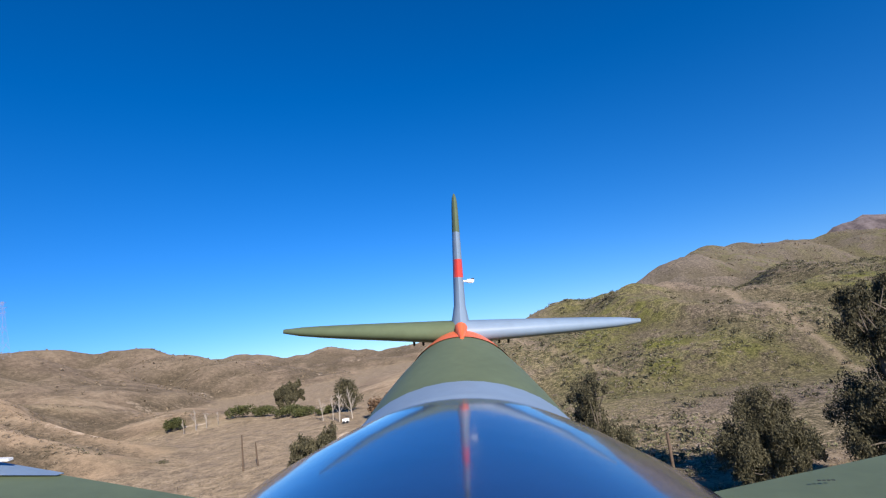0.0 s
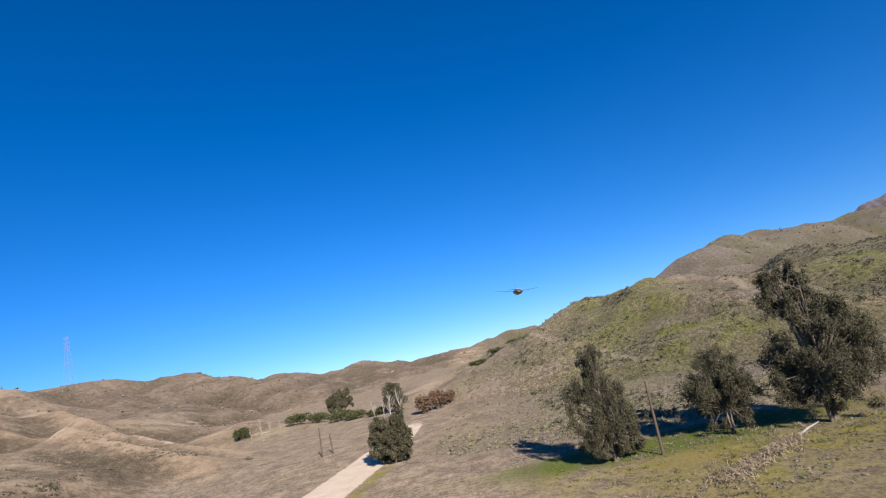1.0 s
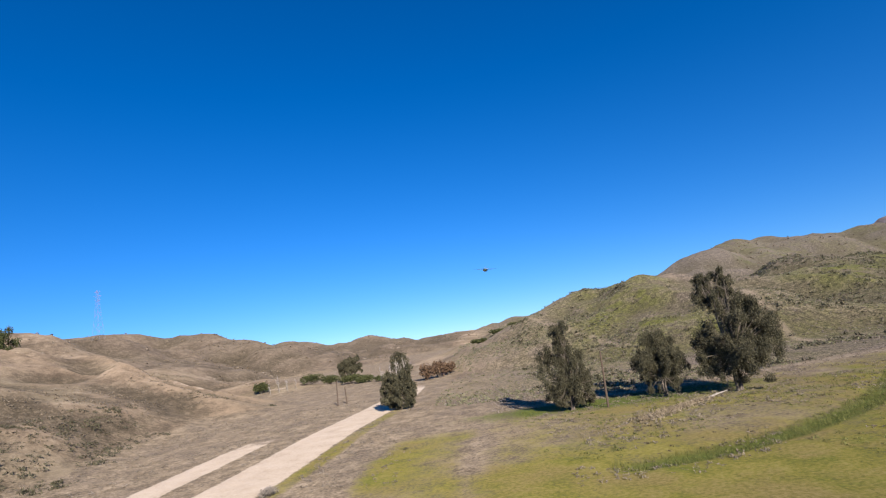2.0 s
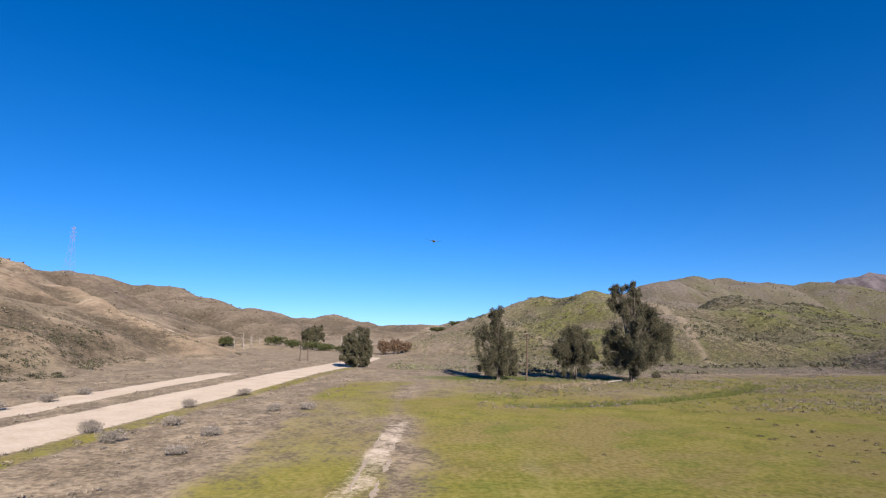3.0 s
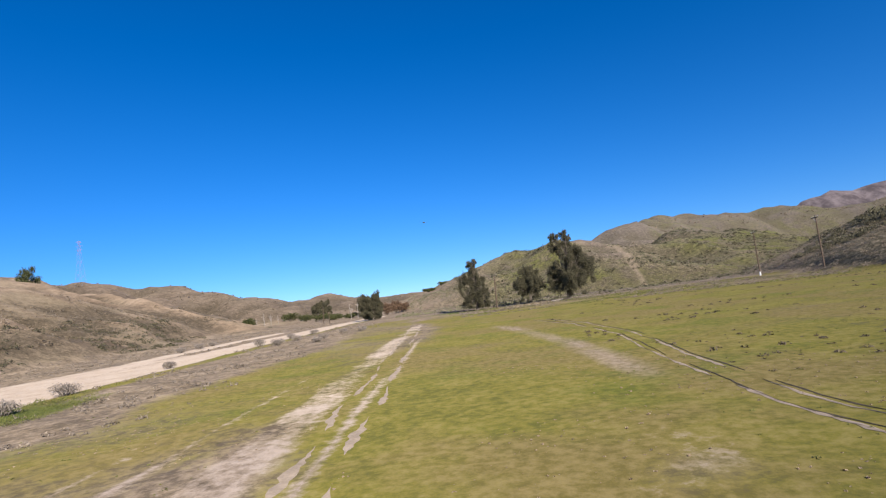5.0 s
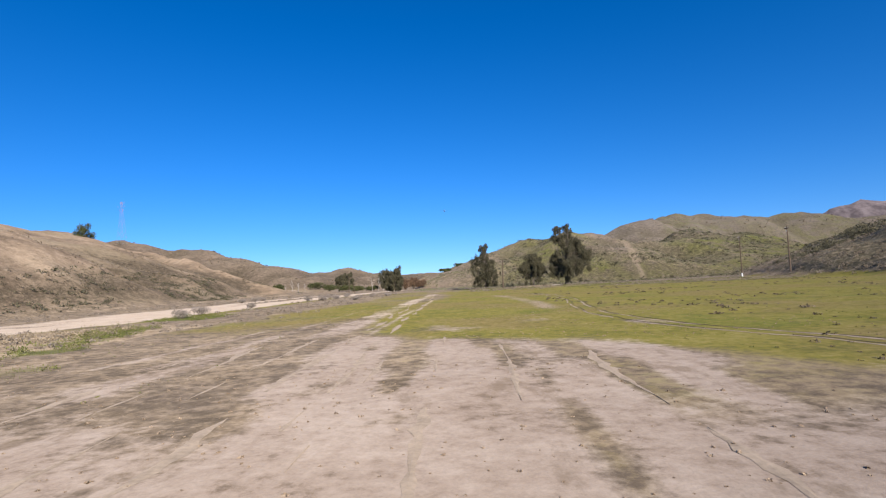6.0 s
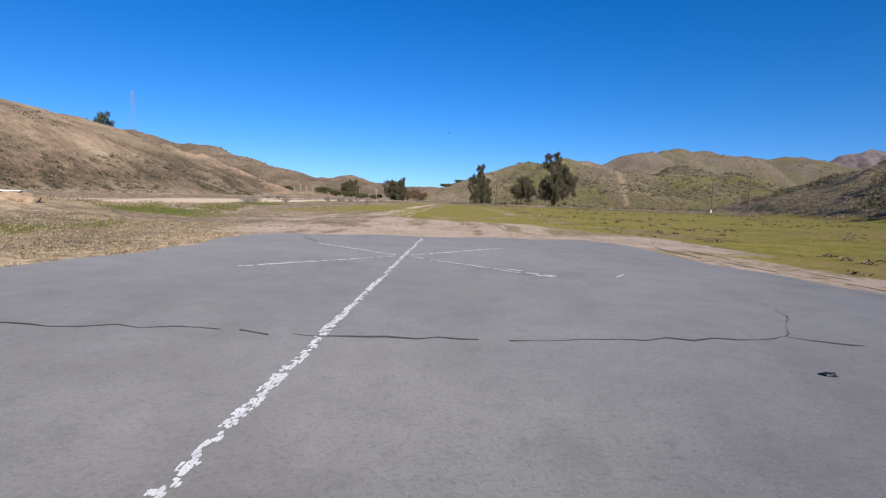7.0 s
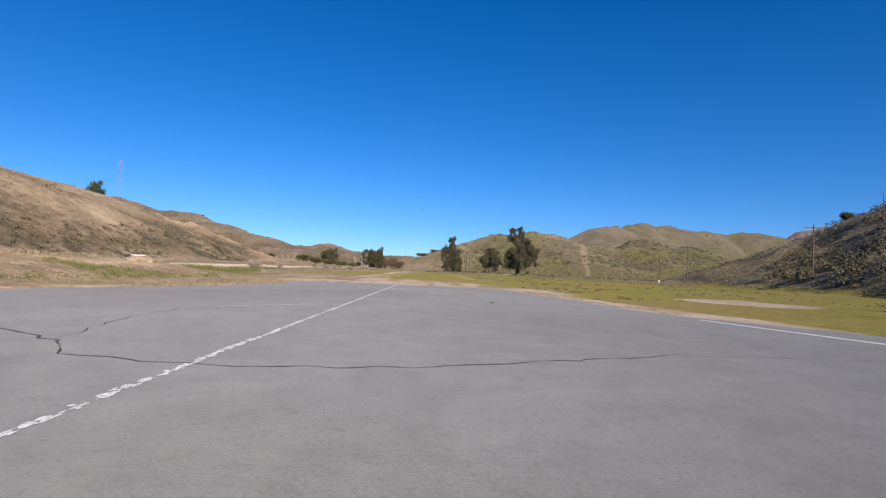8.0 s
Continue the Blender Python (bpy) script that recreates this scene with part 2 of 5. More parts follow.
M_GREY_BUSH = leaf_material("grey_dead_bush_twigs", (0.2, 0.165, 0.132), (0.42, 0.355, 0.29), 0.3)
M_STEEL = Nodes("galvanised_steel", 0.55, 0.5, 0.3).put((0.42, 0.42, 0.43))
M_RED_STEEL = Nodes("red_painted_steel", 0.6, 0.4).put((0.42, 0.22, 0.22))
M_SOIL = plain("loose_tan_soil", (0.36, 0.26, 0.17), 0.35, 3, 0.95, 0.1, bump=0.03)
M_WHITE = plain("white_painted_sheet", (0.78, 0.77, 0.74), 0.08, 3, 0.5, 0.4)

# ---------------------------------------------------------------- mesh helpers


def part(name, bm, material, parent=None, label="", smooth=False):
    me = bpy.data.meshes.new(name)
    if smooth:
        for f in bm.faces:
            f.smooth = True
    bmesh.ops.recalc_face_normals(bm, faces=bm.faces)
    if smooth:
        for e in bm.edges:
            if len(e.link_faces) == 2 and e.calc_face_angle() > 0.9:
                e.smooth = False
    bm.to_mesh(me)
    bm.free()
    for m in (material if isinstance(material, (list, tuple)) else (material,)):
        me.materials.append(m)
    ob = new(name, me)
    if parent is not None:
        ob.parent = parent
    if label:
        ob["label"] = label
    return ob


def quads(name, corners, material, parent=None, label=""):
    """One mesh of loose quads from an array of n x 4 x 3 corners."""
    c = np.asarray(corners, dtype=np.float32)
    n = len(c)
    me = bpy.data.meshes.new(name)
    me.vertices.add(4 * n)
    me.vertices.foreach_set("co", c.reshape(-1))
    me.loops.add(4 * n)
    me.loops.foreach_set("vertex_index", np.arange(4 * n, dtype=np.int32))
    me.polygons.add(n)
    me.polygons.foreach_set("loop_start", np.arange(0, 4 * n, 4, dtype=np.int32))
    me.polygons.foreach_set("loop_total", np.full(n, 4, dtype=np.int32))
    me.materials.append(material)
    me.update(calc_edges=True)
    me.validate()
    ob = new(name, me)
    if parent is not None:
        ob.parent = parent
    if label:
        ob["label"] = label
    return ob


def tube(bm, points, radii, sides=7):
    """Sweep a round section along points."""
    rings = []
    pts = [Vector(p) for p in points]
    for i, (p, r) in enumerate(zip(pts, radii)):
        d = (pts[min(i + 1, len(pts) - 1)] - pts[max(i - 1, 0)]).normalized()
        a = d.orthogonal().normalized() if abs(d.z) < 0.99 else Vector((1, 0, 0))
        b = d.cross(a).normalized()
        a = b.cross(d)
        rings.append([bm.verts.new(p + r * (math.cos(t) * a + math.sin(t) * b)) for t in (2 * math.pi * k / sides for k in range(sides))])
    for r0, r1 in zip(rings[:-1], rings[1:]):
        for k in range(sides):
            bm.faces.new((r0[k], r0[(k + 1) % sides], r1[(k + 1) % sides], r1[k]))
    bm.faces.new(rings[0][::-1])
    bm.faces.new(rings[-1])


def box(bm, centre, size, turn=0.0, bevel=0.0):
    got = bmesh.ops.create_cube(bm, size=1, matrix=Matrix.Translation(centre) @ pose(0, 0, 0, 0, 0, turn) @ Matrix.Diagonal((*size, 1)))
    if bevel:
        edges = list({e for v in got["verts"] for e in v.link_edges})
        bmesh.ops.bevel(bm, geom=edges, offset=bevel, segments=2, affect="EDGES")


# ---------------------------------------------------------------- the lie of the land


def hash2(i, j, seed):
    n = (i * 374761393 + j * 668265263 + seed * 974634281) & 0x7FFFFFFF
    n = ((n ^ (n >> 13)) * 1274126177) & 0x7FFFFFFF
    return ((n ^ (n >> 16)) & 0xFFFF) / 65535.0


def vnoise(x, y, scale, seed=0):
    x, y = x / scale, y / scale
    i, j = np.floor(x).astype(np.int64), np.floor(y).astype(np.int64)
    u, v = x - i, y - j
    u, v = u * u * (3 - 2 * u), v * v * (3 - 2 * v)
    a, b = hash2(i, j, seed), hash2(i + 1, j, seed)
    c, d = hash2(i, j + 1, seed), hash2(i + 1, j + 1, seed)
    return (a * (1 - u) + b * u) * (1 - v) + (c * (1 - u) + d * u) * v


def fbm(x, y, scale, octaves=4, seed=0):
    total, amp, s = 0, 0.5, scale
    for k in range(octaves):
        total = total + amp * (vnoise(x, y, s, seed + 17 * k) - 0.5)
        amp, s = amp * 0.5, s * 0.5
    return total


# crest lines of the hills: x, y, height, half width
WEST_HILL = [(-120, -190, 20.0, 70), (-125, -90, 24.0, 70), (-138, 0, 32.0, 92), (-155, 80, 28.4, 90), (-163, 143, 30.7, 58), (-150, 190, 22.0, 46)]
SPUR_SOUTH = [(-150, 62, 17, 40), (-105, 48, 15, 34), (-68, 30, 3, 24)]
SPUR_MID = [(-150, 122, 22, 34), (-110, 118, 18.5, 26), (-82, 106, 9.5, 18), (-62, 96, 2, 12)]
SPUR_NORTH = [(-155, 165, 26, 32), (-127, 150, 22, 25), (-107, 138, 15.5, 20), (-86, 127, 7.5, 15), (-62, 113, 1.5, 10)]
SPUR_LOW = [(-160, 196, 14, 44), (-110, 195, 9.5, 34), (-72, 171, 2.5, 18)]
PYLON_HILL = [(-330, 170, 56.2, 120), (-245, 290, 46.1, 110)]
NORTH_WEST_HILL = [(-420, 330, 73.0, 130), (-300, 400, 52.6, 110), (-245, 417, 48.2, 100), (-200, 411, 35.5, 90), (-150, 420, 18.0, 80)]
NORTH_HILL = [(-330, 650, 42, 170), (-180, 640, 32, 150), (-60, 700, 22, 140), (40, 760, 34, 120)]
TRAIL_HILL = [(0, 300, 5.0, 60), (18, 225, 11.0, 60), (40, 185, 23.7, 70), (70, 172, 27.1, 75), (105, 175, 19.5, 80), (140, 215, 28.0, 95)]
NORTH_EAST_HILL = [(150, 330, 43.6, 110), (205, 430, 57.9, 125), (240, 466, 66.6, 130), (310, 490, 62, 130), (413, 500, 59.0, 140), (560, 440, 58.0, 160)]
EAST_HILL = [(100, -190, 26, 62), (95, -120, 23, 52), (106, -60, 22, 41), (110, -20, 23.2, 44), (116, 8, 20.8, 47), (130, 40, 13, 50), (160, 90, 18, 60), (215, 120, 30, 90)]
MOUNTAIN = [(1060, 1500, 110, 150), (1115, 1500, 184, 160), (1190, 1500, 198, 190), (1260, 1500, 192, 210), (1460, 1480, 220, 300)]
SOUTH_HILL = [(-160, -420, 40, 140), (0, -480, 34, 150), (170, -420, 45, 150)]
SPURS = [SPUR_SOUTH, SPUR_MID, SPUR_NORTH, SPUR_LOW]
HILLS = [WEST_HILL, SPUR_SOUTH, SPUR_MID, SPUR_NORTH, SPUR_LOW, PYLON_HILL, NORTH_WEST_HILL, NORTH_HILL, TRAIL_HILL, NORTH_EAST_HILL, EAST_HILL, MOUNTAIN, SOUTH_HILL]


def crest(x, y, pts, round_=0.45):
    best = np.zeros_like(x)
    for (x0, y0, z0, w0), (x1, y1, z1, w1) in zip(pts[:-1], pts[1:]):
        dx, dy = x1 - x0, y1 - y0
        s = np.clip(((x - x0) * dx + (y - y0) * dy) / (dx * dx + dy * dy), 0, 1)
        d = np.hypot(x - x0 - s * dx, y - y0 - s * dy) / (w0 + s * (w1 - w0))
        p = np.clip(1 - d, 0, 1)
        best = np.maximum(best, (z0 + s * (z1 - z0)) * p * (1 + round_ - round_ * p) * np.clip(p * 8, 0, 1))
    return best


def hills(x, y):
    warp = 14 * fbm(x, y, 60, 3, 5)
    total = 0
    for pts in HILLS:
        total = total + crest(x + warp, y + 1.3 * warp, pts, 0.1 if pts is EAST_HILL or pts in SPURS else 0.45) ** 5
    h = total ** 0.2
    gully = np.clip(0.16 - np.abs(fbm(x, y, 75, 4, 9)), 0, 1) / 0.16
    folds = (0.25 - np.abs(fbm(x + 0.4 * y, y, 46, 3, 27))) * 9.5 * blend(h, 3, 14)
    rills = (0.2 - np.abs(fbm(x + 0.3 * y, y, 19, 3, 28))) * 5.6 * blend(h, 2, 9) * (1 - blend(y, 500, 700))
    grooves = (0.06 - np.abs(fbm(x - 0.3 * y, y, 95, 3, 29))) * 34 * blend(h, 10, 30) * blend(y, 150, 260) * (1 - blend(y, 700, 850))
    return h + folds + rills + grooves - 0.6 * blend(h, 2, 9) - 1.75 * blend(h, 3, 14) - np.minimum(h, 12) * 0.45 * gully + h * 0.10 * fbm(x, y, 25, 3, 3)


RUNWAY_X0, RUNWAY_X1, RUNWAY_END = 0.65, 13.0, -89.6


def blend(v, a, b):
    t = np.clip((v - a) / (b - a), 0, 1)
    return t * t * (3 - 2 * t)


def runway_east(y):
    """The eastern edge of the paving, which widens towards the south."""
    y = np.asarray(y, dtype=float)
    return RUNWAY_X1 + 2.2 * blend(-y, 91.0, 103.5) + 4.5 * blend(-y, 103.0, 110.0)


def runway_west(y):
    """The western edge, which moves outward towards the south."""
    return RUNWAY_X0 - 3.7 * blend(-np.asarray(y, dtype=float), 96.1, 109.1)


def on_runway(x, y):
    """1 on and beside the paved strip, 0 some metres away."""
    ax = np.maximum(np.maximum(runway_west(y) - x, x - runway_east(y)), 0)
    ay = np.maximum(y - RUNWAY_END, 0)
    return 1 - blend(np.hypot(ax, ay), 0.6, 6)


def road_x(y):
    return -22.6 + 1.2 * np.sin(y / 38.0) + 3.5 * blend(y, 40, 90) - 10.0 * blend(-y, 45, 110)


def ditch_off(x, y):
    """How far a place lies from the shallow ditch that bends through the field."""
    return (y - 12 - 0.016 * (x - 10) ** 2) / np.sqrt(1 + (0.032 * (x - 10)) ** 2)


def land(x, y):
    x, y = np.asarray(x, dtype=float), np.asarray(y, dtype=float)
    h = hills(x, y)
    close = (1 - blend(np.maximum(-40 - x, x - 60), 0, 15)) * (1 - blend(np.maximum(-125 - y, y - 25), 0, 15))
    flat = 0.35 * fbm(x, y, 30, 2, 21) + close * (0.16 * fbm(x, y, 3.0, 3, 33) + 0.06 * fbm(x, y, 1.2, 2, 44))
    bank = 0.75 * blend(-x, 5, 13) * (1 - blend(-x, 18, 27)) * blend(-y, 66, 90)
    ditch = -0.35 * np.exp(-(ditch_off(x, y) / 1.8) ** 2) * blend(x, 9, 14) * (1 - blend(x, 46, 56))
    return h + (flat + bank + ditch) * (1 - on_runway(x, y)) - 0.035


def ground_masks(x, y):
    """How bare, green, hilly and lush the soil is at each place, 0 to 1."""
    h = hills(x, y)
    hill = np.maximum(blend(h, 0.3, 1.6), blend(y + 6 * np.sin(x / 17), 50, 64) * blend(x, -14, -4))
    rough = fbm(x, y, 9, 4, 71)
    rx = x - road_x(y)
    track1 = (1 - blend(np.abs(rx), 3.1, 4.3)) * (1 - blend(y, 90, 130))
    wob = 3.0 * np.sin(y / 6.0) + 5.0 * fbm(x, y, 11, 3, 171)
    apron = (1 - blend(np.abs(x + 29 + 0.5 * wob), 5, 10)) * (1 - blend(y + wob, -18, 0)) * blend(y + 2 * wob, -78, -48) * 0.7
    track2 = (1 - blend(np.abs(rx + 9.4 + 1.5 * np.sin(y / 25)), 1.6, 3.0)) * blend(y, -45, -25) * (1 - blend(y, 35, 60))
    outer = 14.9 + 0.3 * np.clip(-90.1 - y, 0, 14) + 0.3 * np.sin(y / 3.0)
    shoulder = (1 - blend(x - outer, -0.8, 0.7)) * blend(x, 9, 12) * (1 - blend(y, -94, -86)) * blend(y, -116, -108)
    top = np.interp(x, (-6, -4, -1, 4, 8, 10, 12, 14, 17), (-81, -77, -70.5, -69.5, -71.5, -73, -76, -79.5, -83))
    end = (1 - blend(y - top + 7 * fbm(x, y, 6, 3, 172), -2.5, 2.0)) * blend(x - np.interp(y, (-90, -82, -75, -68), (-0.5, -1.8, -4.5, -5.5)), -1.2, 1.2) * (1 - blend(x - 14.5 - 0.15 * np.clip(-80 - y, 0, 12), 0, 2.5)) * blend(y, -93, -89)
    thin = blend(fbm(x, 0.7 * y, 5, 4, 174), 0.0, 0.14) * (1 - blend(np.abs(x - 9.5), 4, 7)) * (1 - blend(y, -66, -58)) * blend(y, -93, -89)
    end = np.maximum(end, 0.7 * thin)
    ruts, wear = 0, 0
    for off, wide, far in ((1.4, 1.5, 10), (3.2, 0.5, -20), (-1.2, 0.5, -35), (-3.4, 0.4, -50)):
        line = off + 0.8 * np.sin((y + 9 * off) / 33.0)
        ruts = np.maximum(ruts, (1 - blend(np.abs(x - line), 0.3 * wide, wide)) * (1 - blend(y, far - 20, far + 10)) * blend(y, -93, -88))
    ruts = ruts * (0.75 + 0.9 * fbm(x, y, 7, 3, 123))
    lane = np.interp(y, (-76, -62, -44, -34, -22, 0), (9.5, 11.5, 13.0, 11.3, 10.2, 9.5))
    wear = np.maximum(wear, 0.9 * (1 - blend(np.abs(x - lane + 0.3 * np.sin(y / 4)), 0.25, 0.9)) * (1 - blend(y, -24, -8)) * blend(y, -62, -52) * blend(fbm(x, y, 6, 3, 126), -0.14, 0.05))
    patch = (1 - blend(np.hypot((x - 27.3) / 4.2, (y + 88.6) / 4.0), 0.8, 1.1))
    path = (1 - blend(np.abs(y - 51 - 0.12 * (x - 20) + 2 * np.sin(x / 14)), 0.8, 2.0)) * blend(x, 2, 12) * (1 - blend(x, 70, 90))
    trail = 0
    for (xa, ya), (xb, yb) in (((62, 167), (84, 158)), ((84, 158), (76, 128)), ((76, 128), (72, 110)), ((72, 110), (69.5, 86))):
        q = np.clip(((x - xa) * (xb - xa) + (y - ya) * (yb - ya)) / ((xb - xa) ** 2 + (yb - ya) ** 2), 0, 1)
        trail = np.maximum(trail, 1 - blend(np.hypot(x - xa - q * (xb - xa), y - ya - q * (yb - ya)) + 0.5 * np.sin(y / 5), 0.3, 1.9))
    wear = np.maximum(wear, 0.85 * trail)
    trail2 = (1 - blend(np.abs(x - 34 + 0.30 * (y - 120) + 2 * np.sin(y / 19)), 0.4, 1.3)) * blend(y, 95, 120) * (1 - blend(y, 215, 235))
    scars = blend(fbm(x, y, 26, 3, 88), 0.17, 0.26) * hill * blend(-x, 45, 75) * (1 - blend(h, 8, 18))
    bare = np.clip(np.maximum.reduce([track1, apron + 0.5 * apron * rough, track2, 0.66 * shoulder, 0.86 * end + 0.8 * end * rough, 0.72 * ruts, patch, 0.45 * scars]), 0, 1)
    wear = np.clip(np.maximum.reduce([wear, 0.75 * path, 0.8 * trail2]), 0, 1)
    scuff = 0.42 * blend(fbm(x, 0.45 * y, 1.4, 4, 161), 0.12, 0.22)
    for off in (2.2, 3.5, 7.6, 8.9, -2.4):
        scuff = np.maximum(scuff, 0.7 * (1 - blend(np.abs(x - off - 0.6 * np.sin((y + 5 * off) / 9) - 0.03 * (y + 80)), 0.08, 0.34)) * blend(fbm(x, y, 5, 3, 162), -0.1, 0.1))
    scuff = np.maximum(scuff, 0.85 * blend(fbm(x + 0.05 * y, 0.1 * y, 1.1, 3, 163), 0.0, 0.12) * blend(y, -87, -81))
    bare = bare * (1 - scuff * np.clip(end, 0, 1))
    east = blend(x + 2.0 * np.sin(y / 11), -2, 6) * (1 - 0.45 * blend(y + 0.12 * x, 10, 26)) * (1 - blend(y, 55, 75))
    strip = (1 - blend(np.abs(x + 3.5 + 1.5 * np.sin(y / 14)), 3.0, 7.0)) * blend(y, -75, -58) * (1 - blend(y, 25, 45))
    side = blend(-x, 0, 3) * (1 - blend(-x, 9, 13)) * blend(-y, 60, 90) * 0.35
    fringe = 0.62 * (1 - blend(np.abs(rx - 5.0), 0.7, 1.9)) * (1 - blend(y, 60, 90))
    green = np.clip(np.maximum.reduce([east * 0.9, 0.62 * strip, side, fringe]) + 0.8 * rough, 0, 1) * (1 - hill) * (1 - 0.6 * np.clip(end, 0, 1))
    lush = np.maximum(np.exp(-(ditch_off(x, y) / 1.6) ** 2) * blend(x, 9, 14) * (1 - blend(x, 46, 56)) * 0.8,
                      0.4 * blend(fbm(x, y, 34, 3, 95), 0.12, 0.25) * hill * blend(x, 20, 60))
    # green grass by the gums; its dark colour also stands in for deeper tree shade
    lush = np.maximum(lush, 1.1 * np.exp(-((x - 18) / 19.0) ** 2 - ((y - 43.5) / 5.5) ** 2))
    damp = np.interp(y, (-112, -95, -85, -76, -68, -57, -40), (-10.5, -8, -6.5, -8.5, -13, -16.5, -17.5))
    lush = np.maximum(lush, 0.8 * (1 - blend(np.abs(x - damp), 1.8, 4.2)) * blend(-y, 38, 48) * blend(rough, -0.16, 0.05))
    olive = hill * blend(x, -10, 50) * np.clip(0.55 + 2.4 * fbm(x, y, 36, 4, 131), 0, 1)
    band = blend(h, 2, 5) * (1 - blend(h, 14, 21)) * np.clip(0.62 + 3.2 * fbm(x, y, 34, 4, 133), 0, 1) * blend(-x, 30, 50)
    shrubby = 0.25 + 0.75 * blend(x, -30, 20)
    # weight of the haze colour, on the far mountain only
    haze_tint = blend(y, 850, 1000)
    clay = blend(-y, 52, 62) * blend(x, -9, -5)
    straw = blend(-y, 50, 66) * np.maximum(blend(-x, 8, 11), 0.8 * (1 - blend(np.abs(x - runway_west(y) + 0.9), 0.7, 1.8)) * blend(-y, 84, 90)) * (1 - blend(h, 1.5, 4))
    distant = np.maximum(blend(y + 0.4 * x, 120, 190) * blend(-x, 20, 60), blend(y + 0.5 * x, 240, 330) * blend(x, 40, 90) * (0.45 + 1.1 * np.clip(0.4 + 2.4 * fbm(x, y, 60, 4, 136), 0, 1)))
    rib = np.clip(crest(x + 5 * fbm(x, y, 14, 3, 137), y, [(p, q, 1.0, 7) for p, q, *_ in SPUR_NORTH]) + crest(x, y + 5 * fbm(x, y, 14, 3, 138), [(p, q, 1.0, 6) for p, q, *_ in SPUR_MID]), 0, 1)
    rib = np.maximum(rib, blend(h, 16, 24) * (1 - blend(y, 60, 140)) * np.clip(0.5 + 2 * fbm(x, y, 18, 4, 139), 0, 1)) * blend(-x, 30, 60)
    rib = np.maximum(rib, blend(fbm(x, y, 8, 3, 140), 0.08, 0.2) * blend(h, 0.8, 2) * (1 - blend(h, 4, 7)) * blend(-x, 30, 45))
    meadow = np.clip(0.5 + 3.6 * fbm(x, y, 42, 4, 135), 0, 1) * blend(x, 10, 45) * blend(y, 78, 108) * (1 - 0.4 * blend(y, 190, 260))
    return bare, green, hill, np.clip(lush, 0, 1), np.clip(olive + band, 0, 1), shrubby, haze_tint, clay, meadow, wear, straw, distant, rib


def spread(lo, hi, step, far, growth=1.09):
    """Grid lines: even between lo and hi, then wider and wider out to far."""
    mid = list(np.arange(lo, hi + step, step))
    out, s = [mid[-1]], step
    while out[-1] < far:
        s *= growth
        out.append(out[-1] + s)
    low, s = [mid[0]], step
    while low[-1] > -far:
        s *= growth
        low.append(low[-1] - s)
    return np.array(low[:0:-1] + mid + out[1:])


def make_ground():
    global GRID
    gx, gy = spread(-36, 50, 0.5, 2600, 1.028), spread(-122, 10, 0.55, 2600, 1.028)
    X, Y = np.meshgrid(gx, gy)
    Z = land(X, Y)
    GRID = (gx, gy, Z)
    ny, nx = X.shape
    me = bpy.data.meshes.new("ground")
    me.vertices.add(nx * ny)
    me.vertices.foreach_set("co", np.stack([X, Y, Z], -1).astype(np.float32).reshape(-1))
    i = np.arange(nx * ny).reshape(ny, nx)
    f = np.stack([i[:-1, :-1], i[:-1, 1:], i[1:, 1:], i[1:, :-1]], -1).reshape(-1, 4)
    me.loops.add(f.size)
    me.loops.foreach_set("vertex_index", f.astype(np.int32).reshape(-1))
    me.polygons.add(len(f))
    me.polygons.foreach_set("loop_start", np.arange(0, f.size, 4, dtype=np.int32))
    me.polygons.foreach_set("loop_total", np.full(len(f), 4, dtype=np.int32))
    me.polygons.foreach_set("use_smooth", np.ones(len(f), dtype=bool))
    masks = list(ground_masks(X, Y))
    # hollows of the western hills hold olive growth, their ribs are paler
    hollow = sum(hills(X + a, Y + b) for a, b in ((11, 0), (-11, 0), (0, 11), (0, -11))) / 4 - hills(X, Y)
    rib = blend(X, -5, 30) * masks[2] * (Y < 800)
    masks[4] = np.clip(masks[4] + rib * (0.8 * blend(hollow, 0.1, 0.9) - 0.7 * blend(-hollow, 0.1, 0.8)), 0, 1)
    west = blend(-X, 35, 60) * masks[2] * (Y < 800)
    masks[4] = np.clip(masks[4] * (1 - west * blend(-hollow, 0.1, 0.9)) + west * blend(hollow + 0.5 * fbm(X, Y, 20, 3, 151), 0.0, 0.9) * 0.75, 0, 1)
    for name, v in zip(("bare", "green", "hill", "lush", "olive", "shrubby", "haze_tint", "clay", "meadow", "wear", "straw", "distant", "rib"), masks):
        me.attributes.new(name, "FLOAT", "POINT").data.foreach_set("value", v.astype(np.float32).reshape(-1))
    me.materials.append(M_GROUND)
    me.update(calc_edges=True)
    ob = new("ground", me)
    tagged(ob, "dry valley floor with yellow-green field and scrubby brown hills", "ground", kind="structure")


make_ground()


def lie(x, y):
    """The height of the ground sheet itself at a place."""
    gx, gy, Z = GRID
    x, y = np.asarray(x, dtype=float), np.asarray(y, dtype=float)
    i = np.clip(np.searchsorted(gx, x) - 1, 0, len(gx) - 2)
    j = np.clip(np.searchsorted(gy, y) - 1, 0, len(gy) - 2)
    u, v = (x - gx[i]) / (gx[i + 1] - gx[i]), (y - gy[j]) / (gy[j + 1] - gy[j])
    return (Z[j, i] * (1 - u) + Z[j, i + 1] * u) * (1 - v) + (Z[j + 1, i] * (1 - u) + Z[j + 1, i + 1] * u) * v

